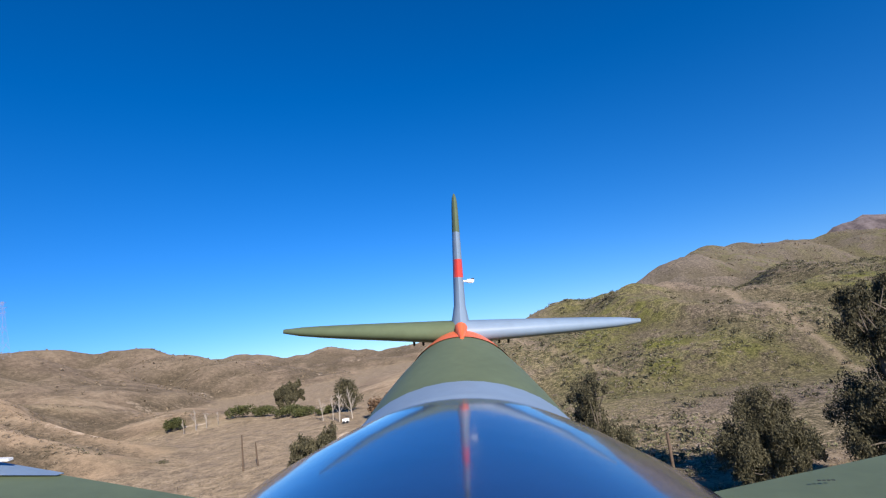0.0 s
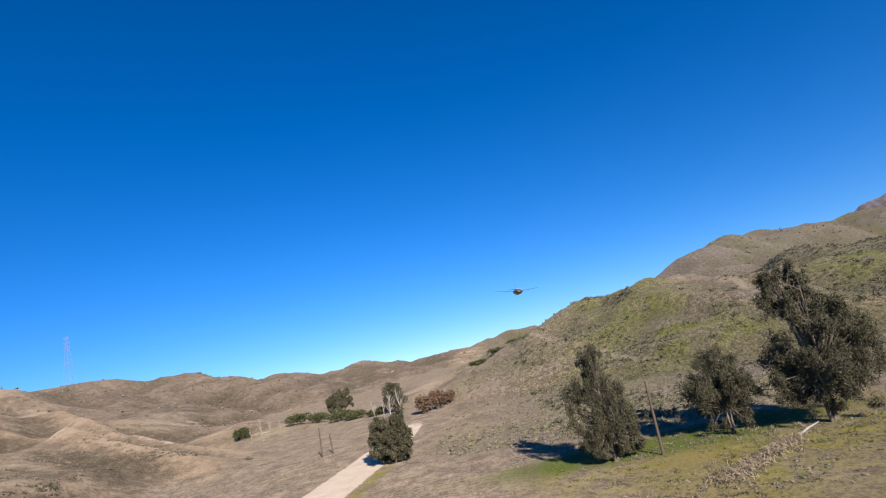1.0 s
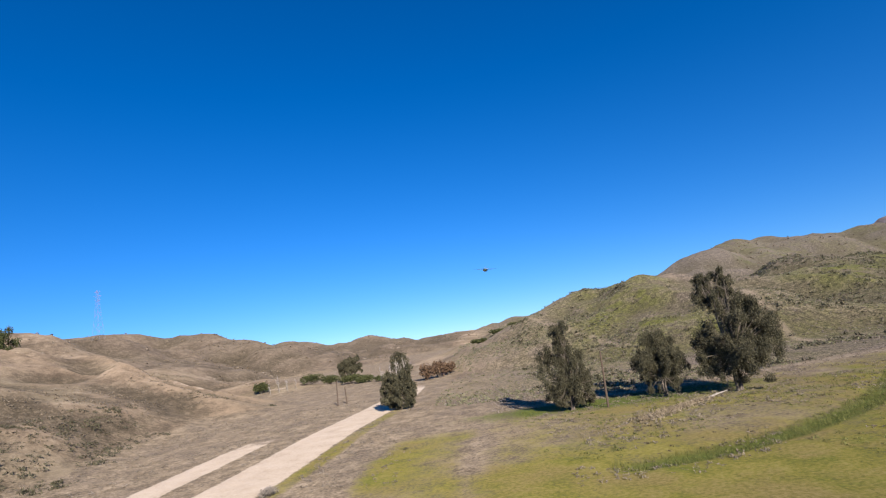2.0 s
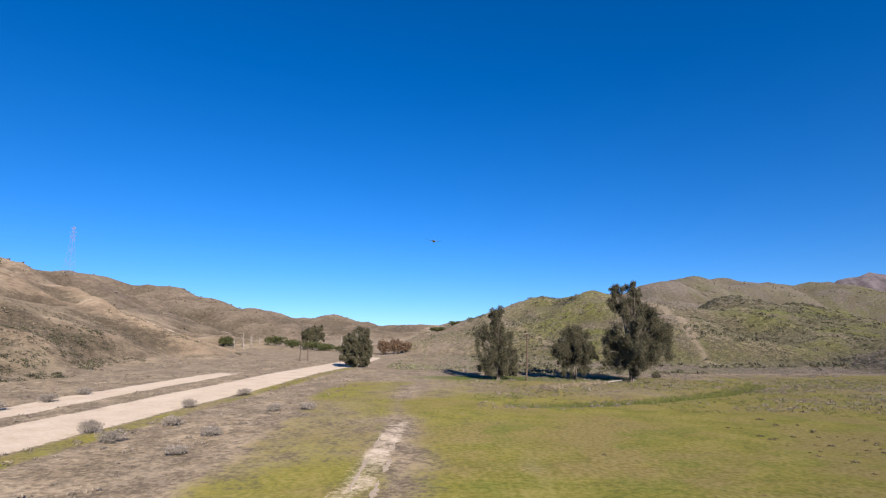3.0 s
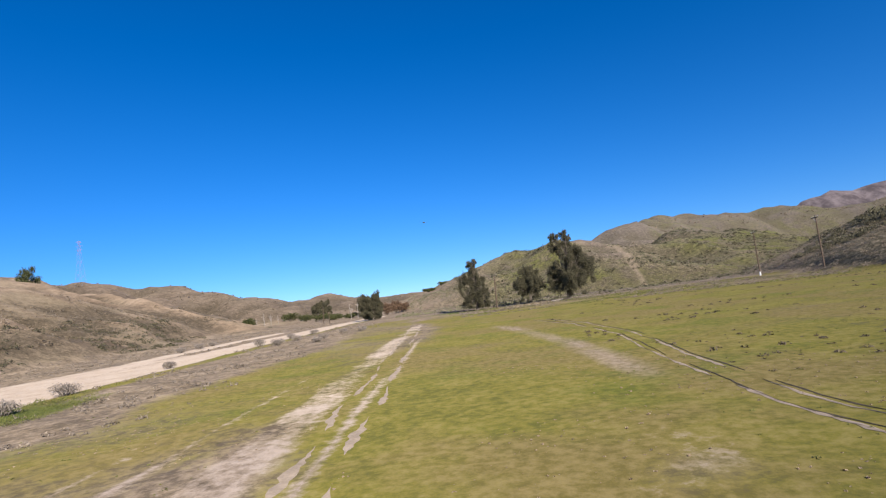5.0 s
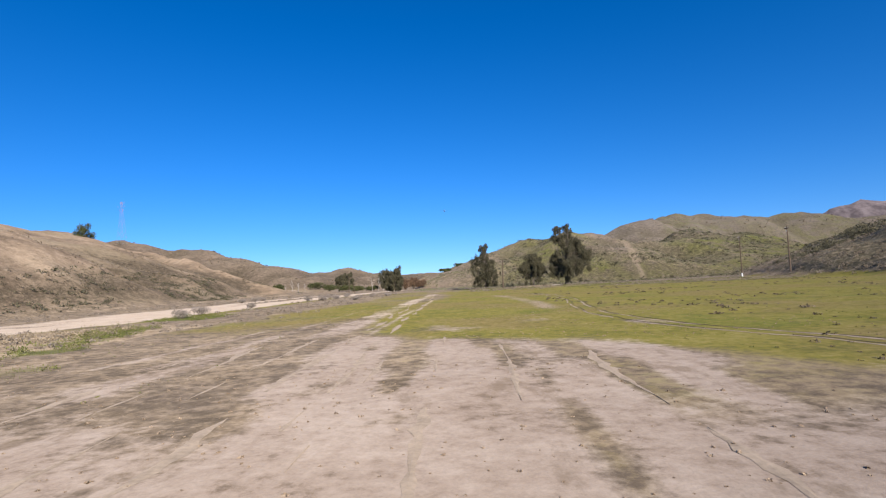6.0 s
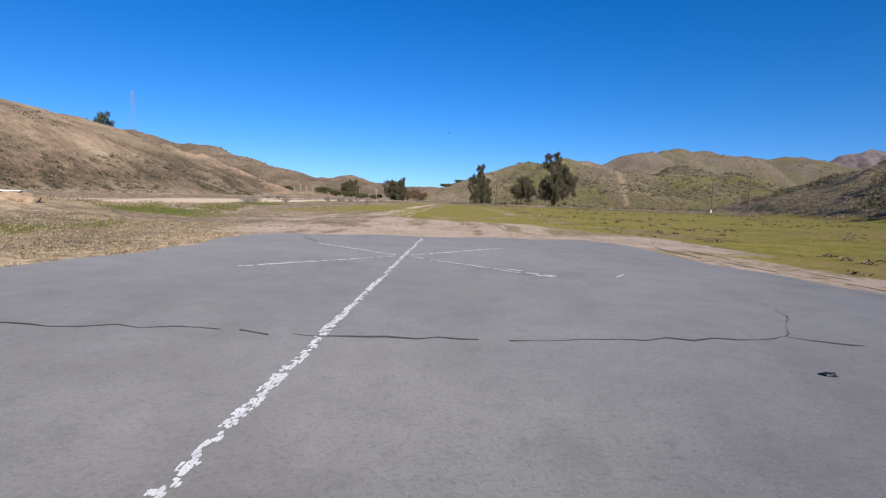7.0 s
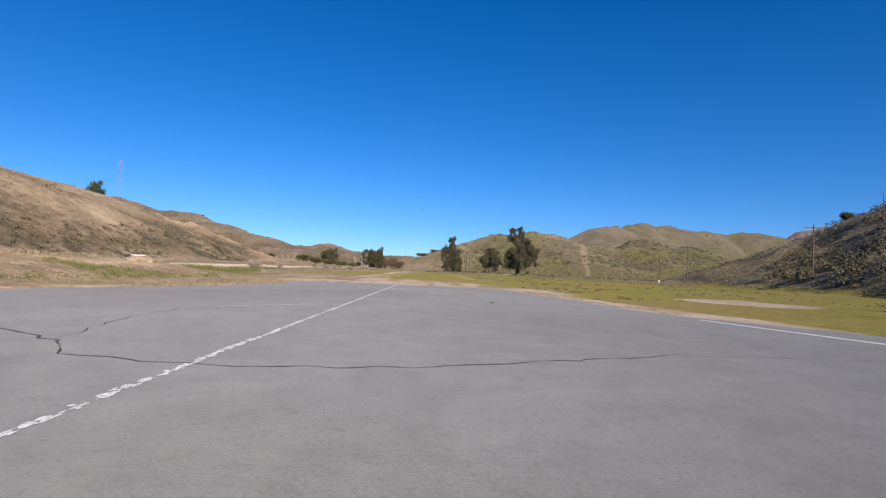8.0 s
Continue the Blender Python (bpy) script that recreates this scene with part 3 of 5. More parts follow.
# ---------------------------------------------------------------- runway


def runway_edge(y, side):
    w = 0.35 * math.sin(y * 0.9 + side) + 0.22 * math.sin(y * 2.3 + 2 * side) + 0.12 * math.sin(y * 5.1)
    if side < 0:
        return float(runway_west(y)) + 0.35 * w
    return float(runway_east(y)) + 0.35 * w


def make_runway():
    bm = bmesh.new()
    ys = np.arange(RUNWAY_END, -260, -0.8)
    rows = []
    for k, y in enumerate(ys):
        a, b = runway_edge(y, -1), runway_edge(y, 1)
        if k < 3:
            a, b = a + (0.9, 0.35, 0.1)[k], b - (1.6, 0.6, 0.2)[k]
        n = 14
        row = []
        for j in range(n + 1):
            x = a + (b - a) * j / n
            jog = 0.25 * math.sin(x * 1.7) + 0.12 * math.sin(x * 4.3) if k == 0 else 0
            row.append(bm.verts.new((x, y + jog + (0.2 * (x - 2.5) * max(0, 1 - k / 6)), 0)))
        rows.append(row)
    for r0, r1 in zip(rows[:-1], rows[1:]):
        for j in range(14):
            bm.faces.new((r0[j], r1[j], r1[j + 1], r0[j + 1]))
    rim = [e for e in bm.edges if e.is_boundary]
    got = bmesh.ops.extrude_edge_only(bm, edges=rim)
    for v in got["geom"]:
        if isinstance(v, bmesh.types.BMVert):
            v.co.z = -0.12
            v.co.x += 0.05 * (1 if v.co.x > 6 else -1)
    ob = part("runway", bm, M_ASPHALT)
    return tagged(ob, "grey weathered asphalt model-aircraft runway with ragged edges", "runway", kind="structure")


def worn_line(name, a, b, width, label, wear=0.35, seed=1, lift=0.004, cell=0.04):
    """A painted line as many small ragged flakes with gaps."""
    rng = random.Random(seed)
    a, b = Vector((*a, 0)), Vector((*b, 0))
    d = (b - a)
    length = d.length
    d.normalize()
    n = Vector((-d.y, d.x, 0))
    bm = bmesh.new()
    k = max(3, int(round(width / 0.017)))
    s = 0.0
    while s < length:
        step = cell * rng.uniform(0.6, 1.5)
        drift = 0.3 * width * noise.noise(Vector((s * 0.8, seed, 0)))
        for j in range(k):
            t = (j + 0.5) / k - 0.5
            rub = 0.25 * noise.noise(Vector((s * 0.9, seed * 7, 3))) + 0.5 * noise.noise(Vector((s * 7, t * width * 9, seed))) + 0.5 * noise.noise(Vector((s * 21, t * width * 24, seed)))
            if rub < wear * 1.6 - 0.85 + 0.35 * (abs(t) * 2) ** 3:
                continue
            c = a + d * (s + step * rng.uniform(0.2, 0.8)) + n * (t * width + drift + rng.uniform(-0.3, 0.3) * width / k)
            hl, hw = step * rng.uniform(0.55, 0.95), width / k * rng.uniform(0.5, 0.95)
            spin = rng.uniform(0, 6.28)
            co = []
            for m in range(6):
                g = spin + m * math.pi / 3 + rng.uniform(-0.3, 0.3)
                co.append(c + d * (math.cos(g) * hl * rng.uniform(0.7, 1.2)) + n * (math.sin(g) * hw * rng.uniform(0.7, 1.2)))
            bm.faces.new([bm.verts.new((q.x, q.y, lift + rng.uniform(0, 0.002))) for q in co])
        s += step
    ob = part(name, bm, M_PAINT)
    return tagged(ob, label, "road marking", kind="structure")


def crack(points, width, seed, label="dark meandering crack in the asphalt"):
    rng = random.Random(seed)
    pts = [Vector((*p, 0)) for p in points]
    fine = []
    for p, q in zip(pts[:-1], pts[1:]):
        m = max(2, int((q - p).length / 0.22))
        for k in range(m):
            c = p.lerp(q, k / m)
            fine.append(c + Vector((rng.uniform(-1, 1), rng.uniform(-1, 1), 0)) * 0.07)
    fine.append(pts[-1])
    bm = bmesh.new()
    prev = None
    for i, p in enumerate(fine):
        d = (fine[min(i + 1, len(fine) - 1)] - fine[max(i - 1, 0)]).normalized()
        n = Vector((-d.y, d.x, 0)) * width * rng.uniform(0.03, 0.26)
        cur = (bm.verts.new((p.x - n.x, p.y - n.y, 0.008)), bm.verts.new((p.x + n.x, p.y + n.y, 0.008)))
        if prev and rng.random() > 0.05:
            bm.faces.new((prev[0], prev[1], cur[1], cur[0]))
        prev = cur
    ob = part("crack", bm, M_TAR)
    return tagged(ob, label, "crack", kind="structure")


make_runway()
LINE_X = 6.02
worn_line("centre_line", (LINE_X, RUNWAY_END - 0.3), (LINE_X, -150), 0.105, "worn white painted centre line along the runway", 0.47, 1)
CX, CY = 5.99, -95.3
for k, (x, y) in enumerate(((3.43, -93.1), (8.42, -92.5), (8.95, -97.8), (3.38, -98.0))):
    worn_line("cross_mark", (CX + 0.06 * (x - CX), CY + 0.06 * (y - CY)), (x, y), 0.135, "flaking white painted arm of a cross marking", 0.49, 5 + k)
worn_line("side_mark", (15.9, -106.04), (18.9, -113.74), 0.28, "faded white painted line across the paved turn-off", 0.2, 12)
crack([(0.4, -103.04), (3.0, -102.49), (4.5, -102.34), (6.2, -102.44), (8.0, -102.20), (9.2, -101.99), (10.8, -101.64), (12.6, -102.34)], 0.1, 2)
crack([(9.3, -98.0), (8.9, -97.75), (7.8, -96.85), (6.9, -96.15), (5.6, -95.0)], 0.028, 3)
crack([(4.6, -96.7), (4.66, -97.3), (4.85, -98.4), (4.05, -99.4), (3.2, -100.3)], 0.013, 4)
crack([(3.27, -92.9), (3.05, -92.2), (2.62, -91.4), (2.45, -90.7), (2.3, -90.1)], 0.05, 5)
crack([(11.65, -99.54), (11.55, -100.44), (10.8, -101.59)], 0.025, 7)
crack([(0.2, -112.74), (2.65, -113.74), (3.9, -114.44), (4.6, -115.34), (6.3, -115.54), (8.1, -115.19), (9.5, -114.54), (11.9, -113.24), (14, -112.94)], 0.06, 8)
crack([(3.9, -114.44), (3.3, -112.14), (3.2, -109.84), (3.6, -108.94)], 0.04, 9)
worn_line("pale_crack", (5.94, -106.56), (5.1, -107.14), 0.065, "thin pale line beside the centre line", 0.25, 31)
worn_line("pale_crack", (5.1, -107.14), (3.6, -108.94), 0.065, "thin pale line towards the runway edge", 0.25, 32)
worn_line("paint_scrap", (10.2, -97.44), (10.45, -97.04), 0.03, "short scrap of white paint on the asphalt", 0.2, 33)
for k, (x, y) in enumerate(((8.25, -97.0), (8.85, -97.55), (8.55, -97.35))):
    worn_line("paint_scrap", (x, y), (x + 0.2, y - 0.08), 0.09, "broad flake of white paint beside the cross marking", 0.15, 35 + k)

# ---------------------------------------------------------------- wheel tracks
M_RUT = plain("pale_worn_track_soil", (0.28, 0.222, 0.165), 0.22, 2.2, 0.95, 0.1, bump=0.02)
M_RUT.node_tree.nodes["Principled BSDF"].inputs["Diffuse Roughness"].default_value = 0.8
M_FURROW = plain("dark_soil_at_track_edges", (0.12, 0.094, 0.06), 0.35, 3.0, 0.95, 0.1, bump=0.02)


def wheel_track(points, width, label, material=M_RUT, seed=1, gaps=0.2, lift=0.012):
    """A worn strip with ragged edges that follows the ground."""
    rng = random.Random(seed)
    pts = [Vector((*p, 0)) for p in points]
    fine = []
    for p, q in zip(pts[:-1], pts[1:]):
        m = max(2, int((q - p).length / 0.3))
        fine += [p.lerp(q, k / m) for k in range(m)]
    fine.append(pts[-1])
    bm = bmesh.new()
    prev = None
    for i, p in enumerate(fine):
        d = (fine[min(i + 4, len(fine) - 1)] - fine[max(i - 4, 0)]).normalized()
        n = Vector((-d.y, d.x, 0))
        p = p + n * 0.25 * noise.noise(Vector((i * 0.05, seed, 0)))
        worn = noise.noise(Vector((i * 0.11, seed * 3.7, 1)))
        thin = min(max((worn - gaps * 2 + 0.8) * 2.2, 0.0), 1.0) * min(1.0, i / 12, (len(fine) - 1 - i) / 12)
        a, b = p - n * width * thin * rng.uniform(0.12, 0.62), p + n * width * thin * rng.uniform(0.12, 0.62)
        cur = [bm.verts.new((v.x, v.y, float(lie(v.x, v.y)) + z)) for v, z in ((a, lift * 0.3), (p, lift), (b, lift * 0.3))]
        if prev and thin > 0.03:
            bm.faces.new((prev[0], prev[1], cur[1], cur[0]))
            bm.faces.new((prev[1], prev[2], cur[2], cur[1]))
        prev = cur
    ob = part("wheel_track", bm, material)
    return tagged(ob, label, "wheel track", kind="structure")


LANE = [(14.4, -22), (15.5, -32), (15.8, -43), (14.2, -53), (13.1, -62), (13.6, -69), (15.0, -74), (16.6, -78), (18.6, -84)]
for k, (off, material, wide) in enumerate(((0.0, M_RUT, 0.2), (0.95, M_RUT, 0.2), (0.2, M_FURROW, 0.1), (1.15, M_FURROW, 0.1))):
    wheel_track([(x + off, y) for x, y in LANE], wide, "thin wheel rut curving through the green field", material, 20 + k, 0.22, 0.02)
for k, off in enumerate((0.0, 1.15)):
    wheel_track([(0.9 + off, -4), (1.2 + off, -20), (1.7 + off, -40), (1.9 + off, -60), (2.4 + off, -76), (2.9 + off, -88)], 0.36, "pale wheel track leading to the runway", M_RUT, 30 + k, 0.3)
for k, (x0, x1, y1) in enumerate(((-0.6, -2.2, -73), (0.6, -0.8, -71), (4.6, 4.0, -70), (5.9, 5.6, -70), (7.2, 7.6, -73), (9.2, 10.0, -75), (1.7, 0.6, -68))):
    wheel_track([(x0, -88.5), ((x0 + x1) / 2, -79), (x1, y1)], 0.34, "pale wheel track in the bare soil before the runway", M_RUT, 40 + k, 0.36)
for k, off in enumerate((0.7, 1.5, 2.2)):
    wheel_track([(float(runway_east(y)) + off, y) for y in (-87, -91, -95, -99, -102)], 0.14, "dark wheel mark along the soil shoulder", M_FURROW, 50 + k, 0.35)

# ---------------------------------------------------------------- plants


def leaf_quads(centres, normals_seed, length, width, droop=0.35):
    """Small leaf blades at the given centres, turned every way."""
    rng = np.random.default_rng(normals_seed)
    n = len(centres)
    a = rng.normal(size=(n, 3))
    a[:, 2] -= droop * 2
    a /= np.linalg.norm(a, axis=1, keepdims=True)
    b = np.cross(a, rng.normal(size=(n, 3)))
    b /= np.linalg.norm(b, axis=1, keepdims=True)
    ln = (length * rng.uniform(0.6, 1.4, n))[:, None]
    wd = (width * rng.uniform(0.6, 1.4, n))[:, None]
    c = np.asarray(centres)
    return np.stack([c - a * ln, c + b * wd, c + a * ln, c - b * wd], 1)


def clump_points(rng, centre, radii, n, hollow=0.55):
    p = rng.normal(size=(n, 3))
    p /= np.linalg.norm(p, axis=1, keepdims=True)
    r = hollow + (1 - hollow) * rng.random(n) ** 0.6
    r *= 1 + 0.25 * np.sin(5 * p[:, 0] + 3 * p[:, 2]) * np.cos(4 * p[:, 1])
    return np.asarray(centre) + p * r[:, None] * np.asarray(radii)


def tree(x, y, z_top, width, seed, label, leaf=M_GUM, bark=M_BARK, clumps=16, leaves=900, leaf_size=0.17, low=0.2, lobes=None, trunks=1, name="eucalyptus_tree", category="tree", group=""):
    """Trunk and limbs that carry clumps of small leaves."""
    rng = np.random.default_rng(seed)
    z0 = float(lie(x, y)) - 0.15
    h = z_top - z0
    root = new(name)
    root.location = (x, y, z0)
    tagged(root, label, category, group or ("gum trees at the field's end" if name == "eucalyptus_tree" else ""))
    heads = []
    if lobes is None:
        for k in range(clumps):
            t = low + (0.93 - low) * (k + 0.5) / clumps
            swell = math.sin(math.pi * min(1, (t - low) / (1 - low) * 0.8 + 0.18)) ** 0.7
            ang = k * 2.4 + rng.uniform(-0.5, 0.5)
            r = width * 0.5 * swell * rng.uniform(0.35, 0.8)
            s = width * rng.uniform(0.17, 0.27) * (0.6 + 0.5 * swell)
            heads.append((r * math.cos(ang), r * math.sin(ang), h * t, s, s, s * rng.uniform(0.8, 1.25)))
    else:
        for lx, ly, lz, s, m in lobes:
            for k in range(int(m * 2.2)):
                q = rng.normal(size=3) * 0.5 * s
                r = s * rng.uniform(0.18, 0.42)
                heads.append((lx + q[0], ly + q[1], min(lz + q[2], h - 0.5 * r), r, r, r * rng.uniform(1.1, 1.9)))
    trunk = bmesh.new()
    tops = []
    for k in range(trunks):
        lean = rng.uniform(-0.06, 0.06, 2) * h + (np.array((k - (trunks - 1) / 2, 0)) * 0.5 if trunks > 1 else 0)
        pts = [(0.25 * (k - (trunks - 1) / 2), 0, 0)]
        for s in (0.2, 0.45, 0.68, 0.86):
            pts.append((pts[0][0] + lean[0] * s + rng.uniform(-0.12, 0.12), lean[1] * s + rng.uniform(-0.12, 0.12), h * s))
        base = 0.0065 * h + 0.04
        tube(trunk, pts, [base * 1.25, base, base * 0.75, base * 0.5, base * 0.22])
        tops.append(pts)
    part("trunk", trunk, bark, root, smooth=True)
    limbs = bmesh.new()
    for hx, hy, hz, *_ in heads:
        pts = tops[rng.integers(len(tops))]
        t = min(max(hz / h - 0.25, 0.24), 0.8)
        i = min(int(t / 0.86 * 4), 3)
        a = Vector(pts[i]).lerp(Vector(pts[i + 1]), 0.5)
        b = Vector((hx, hy, hz))
        mid = a.lerp(b, 0.55) + Vector((0, 0, -0.04 * h * rng.uniform(0, 1)))
        tube(limbs, [a, mid, b], [0.0035 * h + 0.012, 0.0025 * h + 0.008, 0.006], 4)
    part("branchwork", limbs, bark, root, smooth=True)
    usual = np.mean([q[3] for q in heads])
    pts = np.concatenate([clump_points(rng, q[:3], q[3:], int(leaves * (1.0 if lobes is None else 0.6) * min((q[3] / usual) ** 1.6, 2)), 0.08) for q in heads])
    pts[:, 2] = np.maximum(pts[:, 2], 0.06 * h + 0.3 * rng.random(len(pts)))
    quads("crown", leaf_quads(pts, seed + 1, leaf_size, leaf_size * 0.34, 0.7), leaf, root)
    return root


# the tall gum is made of two high plumes over a broad dark body
tree(31.8, 37.5, 15.7, 9, 11, "tall grey-green eucalyptus with two upright plumes and pale trunks", trunks=3, leaves=760, leaf_size=0.105,
     lobes=[(-1.8, 0, 13.4, 1.25, 8), (0.8, 0.5, 13.9, 1.1, 7), (-1.5, 0, 11.4, 1.6, 9), (1.4, 0, 9.8, 2.2, 11), (3.3, 0.5, 8.0, 2.4, 12), (4.4, 0, 5.8, 1.9, 8),
            (-1.4, 0, 7.0, 2.2, 12), (1.0, -1, 6.0, 2.6, 12), (-2.0, 0.6, 4.6, 1.8, 9), (2.8, 0, 4.2, 1.8, 7), (-2.2, 0, 3.0, 1.5, 7), (0.6, -0.6, 3.2, 1.7, 8), (0.8, 0.2, 12.0, 1.2, 7)])
tree(24.2, 41, 8.5, 6, 12, "rounded dark grey-green eucalyptus beside a taller one", leaves=760, trunks=2, leaf_size=0.095,
     lobes=[(-0.4, 0, 6.9, 1.6, 9), (1.1, 0, 5.9, 1.6, 9), (-2.0, 0, 4.8, 1.8, 10), (0.6, -0.5, 4.2, 2.0, 10), (2.3, 0.2, 4.2, 1.5, 8), (-1.2, 0.4, 2.8, 1.4, 7), (1.2, 0, 2.6, 1.2, 6), (0, 0, 1.7, 0.9, 4)])
tree(12.3, 39.8, 11.4, 5.6, 13, "slender eucalyptus with a thin top and ragged grey-green foliage", leaves=720, trunks=2, leaf_size=0.095,
     lobes=[(-0.4, 0, 9.8, 1.2, 6), (-0.2, 0, 8.2, 1.6, 9), (-1.0, 0, 6.4, 1.8, 10), (1.0, 0, 6.0, 1.5, 8), (0.2, -0.4, 4.4, 2.0, 10), (1.7, 0, 3.2, 1.4, 7), (-1.3, 0, 2.8, 1.7, 9), (0.8, 0, 1.8, 1.6, 8), (-1.2, 0.3, 1.4, 1.3, 6), (1.9, 0, 1.4, 1.1, 5)])
tree(-14, 64.5, 7.2, 6.2, 14, "broad dense dark tree growing beside the dirt road", leaves=420, trunks=2, leaf_size=0.15, name="broad_tree",
     lobes=[(-1.3, 0, 5.2, 1.5, 10), (1.2, 0, 5.4, 1.5, 10), (0, -0.5, 4.1, 1.8, 12), (-1.9, 0, 3.0, 1.5, 10), (2.1, 0, 3.2, 1.5, 10), (0.2, 0, 1.9, 1.5, 9), (-1.6, 0.3, 1.5, 1.1, 6), (1.7, 0, 1.6, 1.1, 6)])
tree(-54.4, 182, 9.2, 9, 15, "round dark oak standing alone at the valley's end", leaves=420, low=0.28, leaf_size=0.3, name="oak_tree",
     lobes=[(-2.2, 0, 6.6, 2.2, 9), (2.0, 0, 6.8, 2.2, 9), (0, 0, 7.4, 2.0, 8), (-2.8, 0, 4.2, 1.8, 7), (2.8, 0, 4.4, 1.8, 7), (0, -1, 4.6, 2.2, 8)])
tree(-29, 152, 9.2, 7.5, 17, "rounded dark tree among bare grey trees", leaves=420, leaf_size=0.25, name="broad_tree")
tree(-163.3, 141, 36.4, 8, 18, "dark green tree alone on the hill crest", leaves=330, low=0.05, clumps=9, leaf_size=0.35, name="hill_tree", leaf=M_OLIVE)


def shrub(x, y, w, h, seed, label, leaf=M_OLIVE, n=2600, size=0.14, name="shrub", group="shrubs at the foot of the hills"):
    rng = np.random.default_rng(seed)
    z0 = float(lie(x, y))
    root = new(name)
    root.location = (x, y, z0)
    tagged(root, label, "shrub", group)
    stems = bmesh.new()
    blobs = []
    for k in range(9):
        a = k * 2.4
        r = w * 0.36 * math.sqrt((k + 0.3) / 9)
        blobs.append((r * math.cos(a), r * math.sin(a), h * rng.uniform(0.4, 0.66)))
        tube(stems, [(0.1 * math.cos(a), 0.1 * math.sin(a), -0.1), blobs[-1]], [0.03 + 0.012 * h, 0.01], 5)
    part("stems", stems, M_BARK, root)
    pts = np.concatenate([clump_points(rng, b, (w * 0.2, w * 0.2, h * 0.36), n // 9, 0.4) for b in blobs])
    pts[:, 2] = np.clip(pts[:, 2], 0.03, None)
    quads("foliage", leaf_quads(pts, seed + 1, size, size * 0.45, 0.1), leaf, root)
    return root


for k, (x, y, w, h) in enumerate(((-66, 168, 9, 4.0), (-60, 172, 8, 3.4), (-50, 165, 10, 3.4), (-44, 160, 8, 2.8), (-36, 156, 7, 2.4), (-82, 160, 6, 4.2), (6, 190, 8, 2.2), (14, 200, 8, 2.4), (-2, 178, 7, 2.0))):
    shrub(x, y, w, h, 40 + k, "rounded olive-green shrub at the foot of the hills", size=0.3, n=1500)
for k, (x, y, w, h) in enumerate(((-17, 128, 5, 4.6), (-14, 132, 5, 5.0), (-11.5, 137, 5, 4.0))):
    shrub(x, y, w, h, 60 + k, "rust-brown dry shrub beside bare trees", M_RUST, size=0.3, n=1400, group="rust-brown shrubs by the road")


for k, (x, y, w, h) in enumerate(((112, 20, 5, 3.2), (115, 27, 4, 2.6), (108, 8, 3.4, 2.2), (118, 34, 3.4, 2.0))):
    shrub(x, y, w, h, 70 + k, "dark green bush on the crest of the hill", size=0.2, n=1300, group="bushes on the hill crest")


def bare_tree(x, y, h, seed, label):
    rng = random.Random(seed)
    root = new("dead_tree")
    root.location = (x, y, float(lie(x, y)) - 0.1)
    tagged(root, label, "tree", "dead trees beside the wash")
    trunk, twigs = bmesh.new(), bmesh.new()
    top = Vector((rng.uniform(-0.1, 0.1) * h, rng.uniform(-0.1, 0.1) * h, h))
    pts = [Vector((0, 0, 0)), top * 0.35 + Vector((0.1, 0, 0)), top * 0.7, top]
    tube(trunk, pts, [0.02 * h, 0.016 * h, 0.01 * h, 0.003 * h], 7)
    for k in range(14):
        s = rng.uniform(0.25, 0.9)
        a = top * s
        ang = rng.uniform(0, 6.28)
        ln = h * 0.45 * (1.05 - s) * rng.uniform(0.6, 1.2)
        b = a + Vector((math.cos(ang) * ln * 0.6, math.sin(ang) * ln * 0.6, ln))
        tube(twigs, [a, a.lerp(b, 0.5) + Vector((0, 0, -0.1 * ln)), b], [0.01 * h, 0.006 * h, 0.002 * h], 5)
        for j in range(3):
            c = a.lerp(b, rng.uniform(0.4, 0.9))
            e = c + Vector((rng.uniform(-1, 1), rng.uniform(-1, 1), rng.uniform(0.2, 1))) * ln * 0.4
            tube(twigs, [c, e], [0.004 * h, 0.0015 * h], 4)
    part("trunk", trunk, M_PALE_BARK, root, smooth=True)
    part("branches", twigs, M_PALE_BARK, root, smooth=True)


for k, (x, y, h) in enumerate(((-74, 157, 6.2), (-71.5, 158, 5.0), (-76.5, 155, 4.2), (-69, 160, 4.0), (-27, 132, 7.5), (-24.5, 135, 8.0), (-30, 138, 6.4), (-33, 140, 6.0))):
    bare_tree(x, y, h, 80 + k, "bleached leafless dead tree with thin broken branches")

# ---------------------------------------------------------------- poles and pylon


def utility_pole(x, y, top, arm, turn, label, lean=0.0, thick=1.0):
    h = top - float(lie(x, y))
    root = new("utility_pole")
    root.matrix_basis = pose(x, y, float(lie(x, y)) - 0.3, 0, lean, turn)
    tagged(root, label, "utility pole", "utility poles below the hill" if arm else "plain posts")
    bm = bmesh.new()
    tube(bm, [(0, 0, 0), (0, 0, h * 0.5), (0, 0, h + 0.3)], [0.15 * thick, 0.13 * thick, 0.1 * thick], 10)
    part("pole", bm, M_POLE, root, smooth=True)
    if arm:
        bm = bmesh.new()
        box(bm, (0, 0.14, h - 0.25), (2.9, 0.13, 0.17), bevel=0.015)
        part("crossarm", bm, M_POLE, root)
        for px in (-1.3, -0.5, 0.5, 1.3):
            bm = bmesh.new()
            tube(bm, [(px, 0.14, h - 0.19), (px, 0.14, h - 0.08), (px, 0.14, h - 0.02), (px, 0.14, h + 0.03)], [0.02, 0.05, 0.06, 0.03], 8)
            part("insulator", bm, M_STEEL, root)
        for s in (-1, 1):
            bm = bmesh.new()
            tube(bm, [(s * 0.75, 0.14, h - 0.3), (0, 0.12, h - 0.95)], [0.02, 0.02], 5)
            part("brace", bm, M_STEEL, root)
    return root


